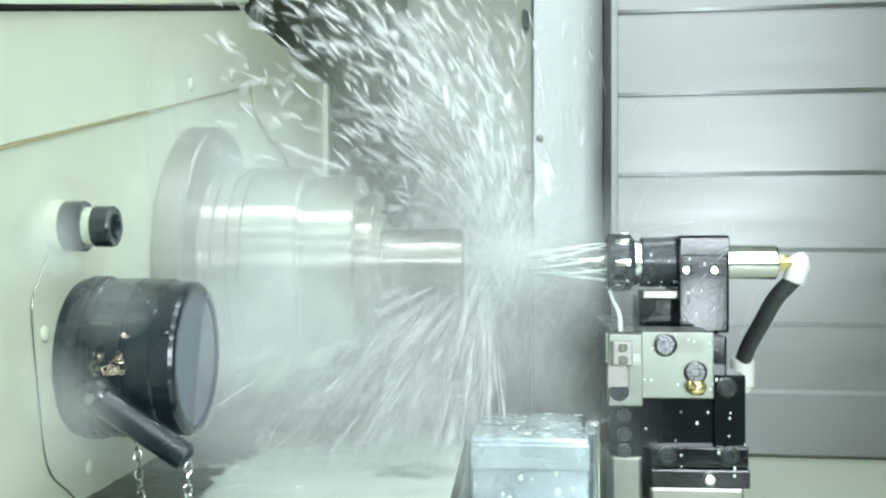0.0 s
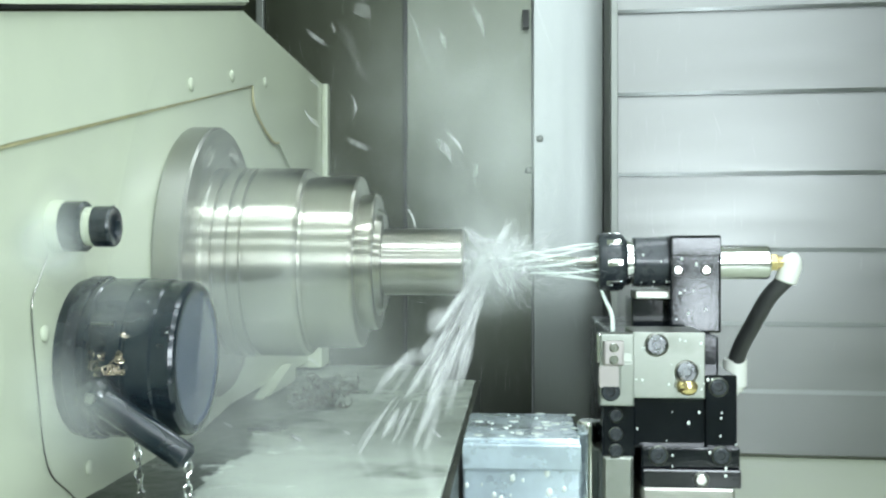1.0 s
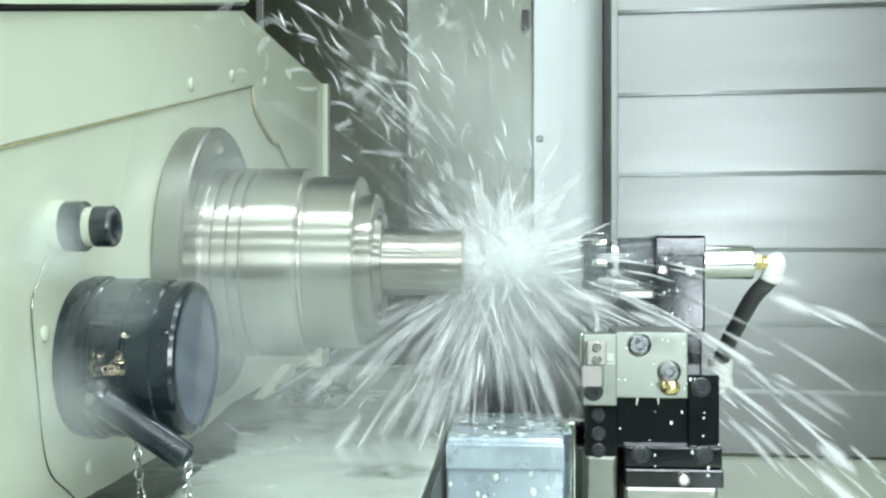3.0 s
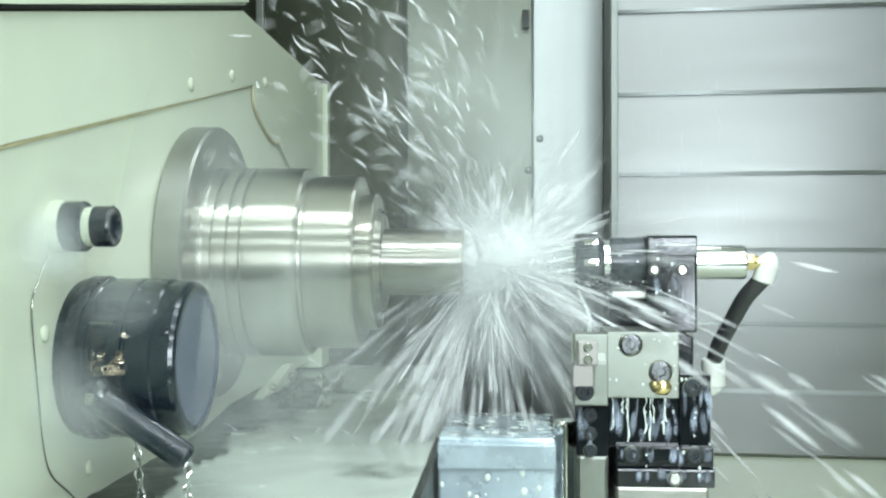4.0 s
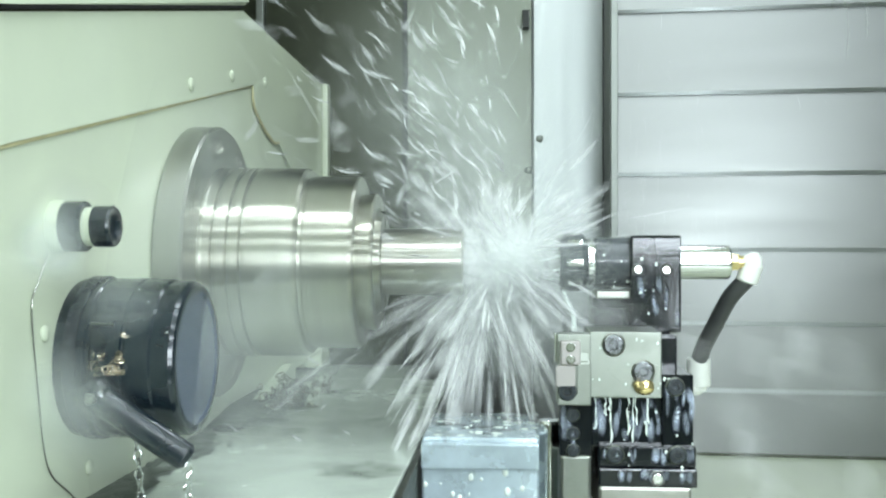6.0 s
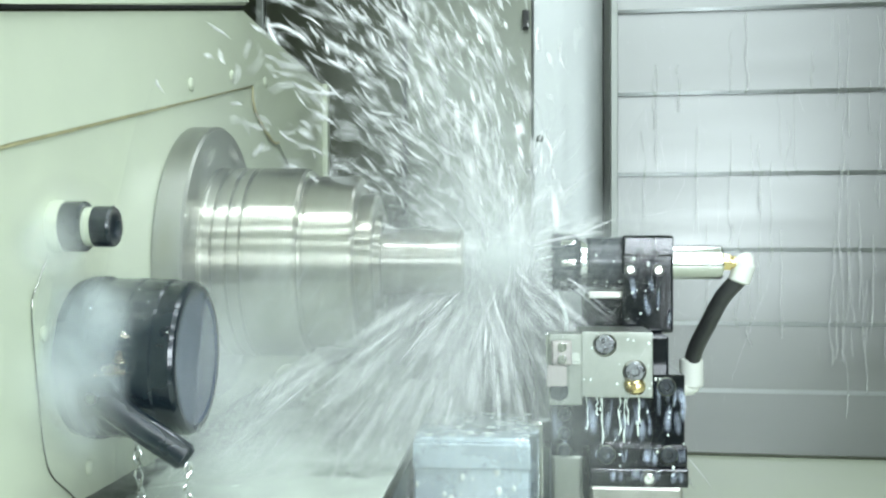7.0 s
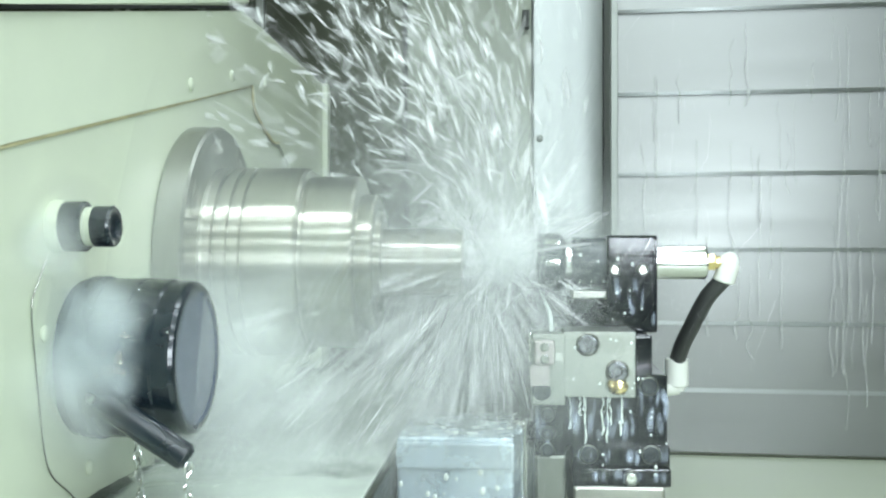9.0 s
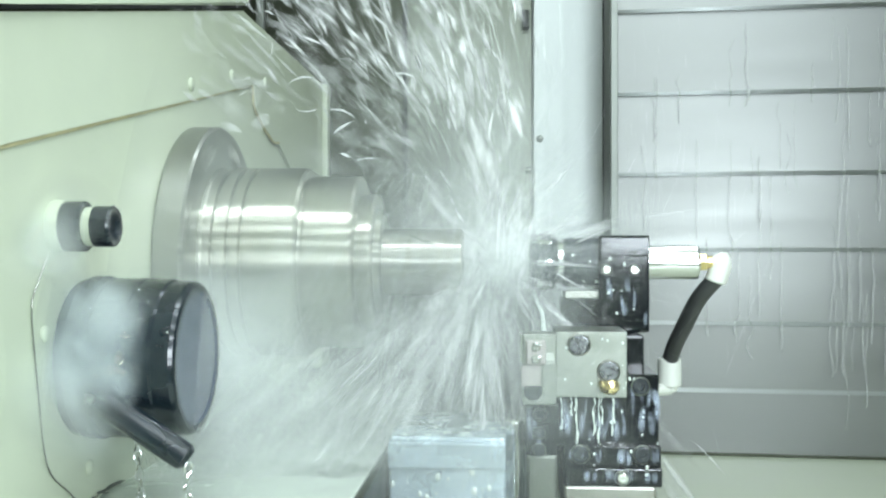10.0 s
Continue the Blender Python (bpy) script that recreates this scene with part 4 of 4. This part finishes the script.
stream = fan(640, -124, -110, 14, 0.01, 0.20, (0.015, 0.05), (0.0003, 0.0009), DROPS, "white coolant stream running down from the bar", 0.3, 0.12)
bursts.append((stream, way(-117), 0.05, ALWAYS))
core = [mist((-0.006, -0.01, AX), (0.030, 0.016, 0.016), 1500, 0.00010, (0.010, 0.030), None, 1, 0.4), puffs((-0.004, -0.02, 1.0), (0.012, 0.004, 0.008), 9, (0.030, 0.055), 30, wide=1.3)]
stars = [mist((-0.030, -0.01, 0.972), (0.065, 0.05, 0.070), 4000, 0.000045, (0.03, 0.08), None, 3, 0.12), puffs((-0.008, -0.02, 0.985), (0.035, 0.02, 0.035), 10, (0.03, 0.08), 31)]
haze = [mist((-0.15, -0.12, 0.925), (0.10, 0.06, 0.10), 4000, 0.000045, (0.04, 0.10), (-0.55, 0, -0.85), 4, 0.18, tilt=0.4),
        mist((-0.06, -0.06, 0.885), (0.055, 0.05, 0.10), 3000, 0.00005, (0.04, 0.10), (-0.1, 0, -1), 6, 0.12),
        puffs((-0.13, -0.12, 0.890), (0.085, 0.05, 0.055), 13, (0.05, 0.13), 32), puffs((-0.03, 0.05, 1.03), (0.05, 0.06, 0.05), 8, (0.05, 0.11), 33)]
opening_cloud = puffs((-0.17, -0.12, 1.01), (0.07, 0.04, 0.06), 22, (0.06, 0.13), 38)
thin = [puffs((-0.14, -0.15, 0.900), (0.05, 0.010, 0.03), 2, (0.16, 0.22), 34), puffs((-0.03, 0.20, 1.08), (0.10, 0.08, 0.10), 6, (0.06, 0.13), 35),
        mist((-0.06, 0.26, 1.05), (0.18, 0.10, 0.17), 2500, 0.00004, (0.02, 0.05), (0.05, 0, -1), 8, 0.12, 0.4)]
veil_left = puffs((-0.246, -0.350, 0.952), (0.010, 0.004, 0.018), 4, (0.024, 0.044), 36)
# puffs that stand in for the blur of a wet window before the nozzle
nozzle_blur = puffs((-0.252, -0.352, 1.0246), (0.010, 0.003, 0.010), 7, (0.022, 0.040), 39)
film = puffs((-0.2585, -0.301, 0.9525), (0.009, 0.0015, 0.017), 24, (0.014, 0.030), 37, PUFF_BLUE, "pale cloud of fine coolant drifting before the cap")


def motions():
    for ob in [tool, cover] + chips:
        walk(ob, [(0, Matrix.Translation((FEED, 0, 0))), (10, Matrix.Translation((-9 * FEED, 0, 0)))])
    for ob in (chuck, bar):
        walk(ob, [(k * 0.1, Matrix.Translation((0, 0, AX)) @ Matrix.Rotation(radians(-75 * k), 4, "X")) for k in range(101)])
    # spray: each burst flies out again and again; when the jets slacken it drains into the sump
    for i, (ob, d, reach, spans) in enumerate(bursts):
        rnd = random.Random(900 + i)
        rows, t, last = [], 0.0, -1.0
        sump = Matrix.Translation(HIT + Vector((0, 0, -0.5)))
        cycle = rnd.uniform(0.34, 0.46)
        for t0, t1 in spans:
            if t0 > 0:
                rows += [(0.0 if last < 0 else last + 0.3, sump), (t0 - 0.2, sump)]
            t = t0
            while t < t1:
                turn = Matrix.Rotation(radians(rnd.uniform(-9, 9)), 4, "Y") @ Matrix.Rotation(radians(rnd.uniform(-16, 16)), 4, "X")
                start = rnd.uniform(-0.5, 0.1) * reach if t == 0 else -0.5 * reach
                end = min(t + cycle - 0.067, t1)
                rows += [(t, Matrix.Translation(HIT + d * start) @ turn), (end, Matrix.Translation(HIT + d * (0.6 * reach)) @ turn)]
                t += cycle
            last = rows[-1][0]
        if last < 9.99:
            rows += [(last + 0.3, sump), (10, sump)] if last < 9.6 else [(10, rows[-1][1])]
        clean = [rows[0]]
        for r in rows[1:]:
            if r[0] > clean[-1][0] + 0.03:
                clean.append(r)
        walk(ob, clean)
    # mist thickens and thins as it rises from the sump and sinks back
    def drift(ob, rows):
        p = ob.location.copy()
        walk(ob, [(t, Matrix.Translation(p + Vector(v))) for t, v in rows])
    for i, ob in enumerate(core):
        drift(ob, [(k * 0.5, (0.006 * math.sin(k * 2.1 + i), 0, 0.004 * math.cos(k * 1.7))) for k in range(21)])
    for i, ob in enumerate(stars):
        drift(ob, [(0, (0, 0, 0)), (0.6, (0, 0, 0)), (0.9, (0, 0, -0.42)), (1.2, (0, 0, -0.42)), (1.5, (0, 0, 0)), (2.2, (0.01, 0, 0)), (6, (-0.01, 0, 0.01)), (10, (0, 0, 0.01))])
    for i, ob in enumerate(haze):
        drift(ob, [(0, (0, 0, 0)), (0.5, (0, 0, -0.02)), (0.9, (0, 0, -0.5)), (6.0, (0, 0, -0.5)), (6.8, (0, 0, -0.02)), (8.5, (0.02, 0, 0.01)), (10, (0, 0, 0))])
    for i, ob in enumerate(thin):
        drift(ob, [(0, (0, 0, 0)), (3, (0.02, 0, 0.01)), (6, (-0.01, 0, 0)), (10, (0.01, 0, 0.01))])
    drift(opening_cloud, [(0, (0, 0, 0)), (0.3, (-0.01, 0, -0.01)), (0.9, (-0.05, 0, -0.45)), (6.2, (-0.05, 0, -0.45)), (7.2, (-0.04, 0, -0.16)), (10, (-0.04, 0, -0.12))])
    drift(veil_left, [(0, (0, 0, 0)), (5, (0.003, 0, 0.002)), (10, (-0.002, 0, 0))])
    drift(nozzle_blur, [(0, (0, 0, 0)), (10, (0.002, 0, -0.001))])
    drift(film, [(0, (-0.25, 0, 0)), (5.7, (-0.25, 0, 0)), (6.8, (-0.004, 0, 0)), (10, (0.004, 0, 0))])
    drift(smear, [(0, (0, 0.02, 0)), (2.7, (0, 0.02, 0)), (3.6, (0, 0, 0)), (10, (0, 0, -0.001))])
    drift(base_runs, [(0, (0, 0, 0.045)), (2.6, (0, 0, 0.040)), (3.8, (0, 0, 0)), (10, (0, 0, -0.002))])
    drift(wall_runs, [(0, (0, 0, 0.56)), (5.7, (0, 0, 0.56)), (6.8, (0, 0, 0.01)), (10, (0, 0, -0.01))])


motions()
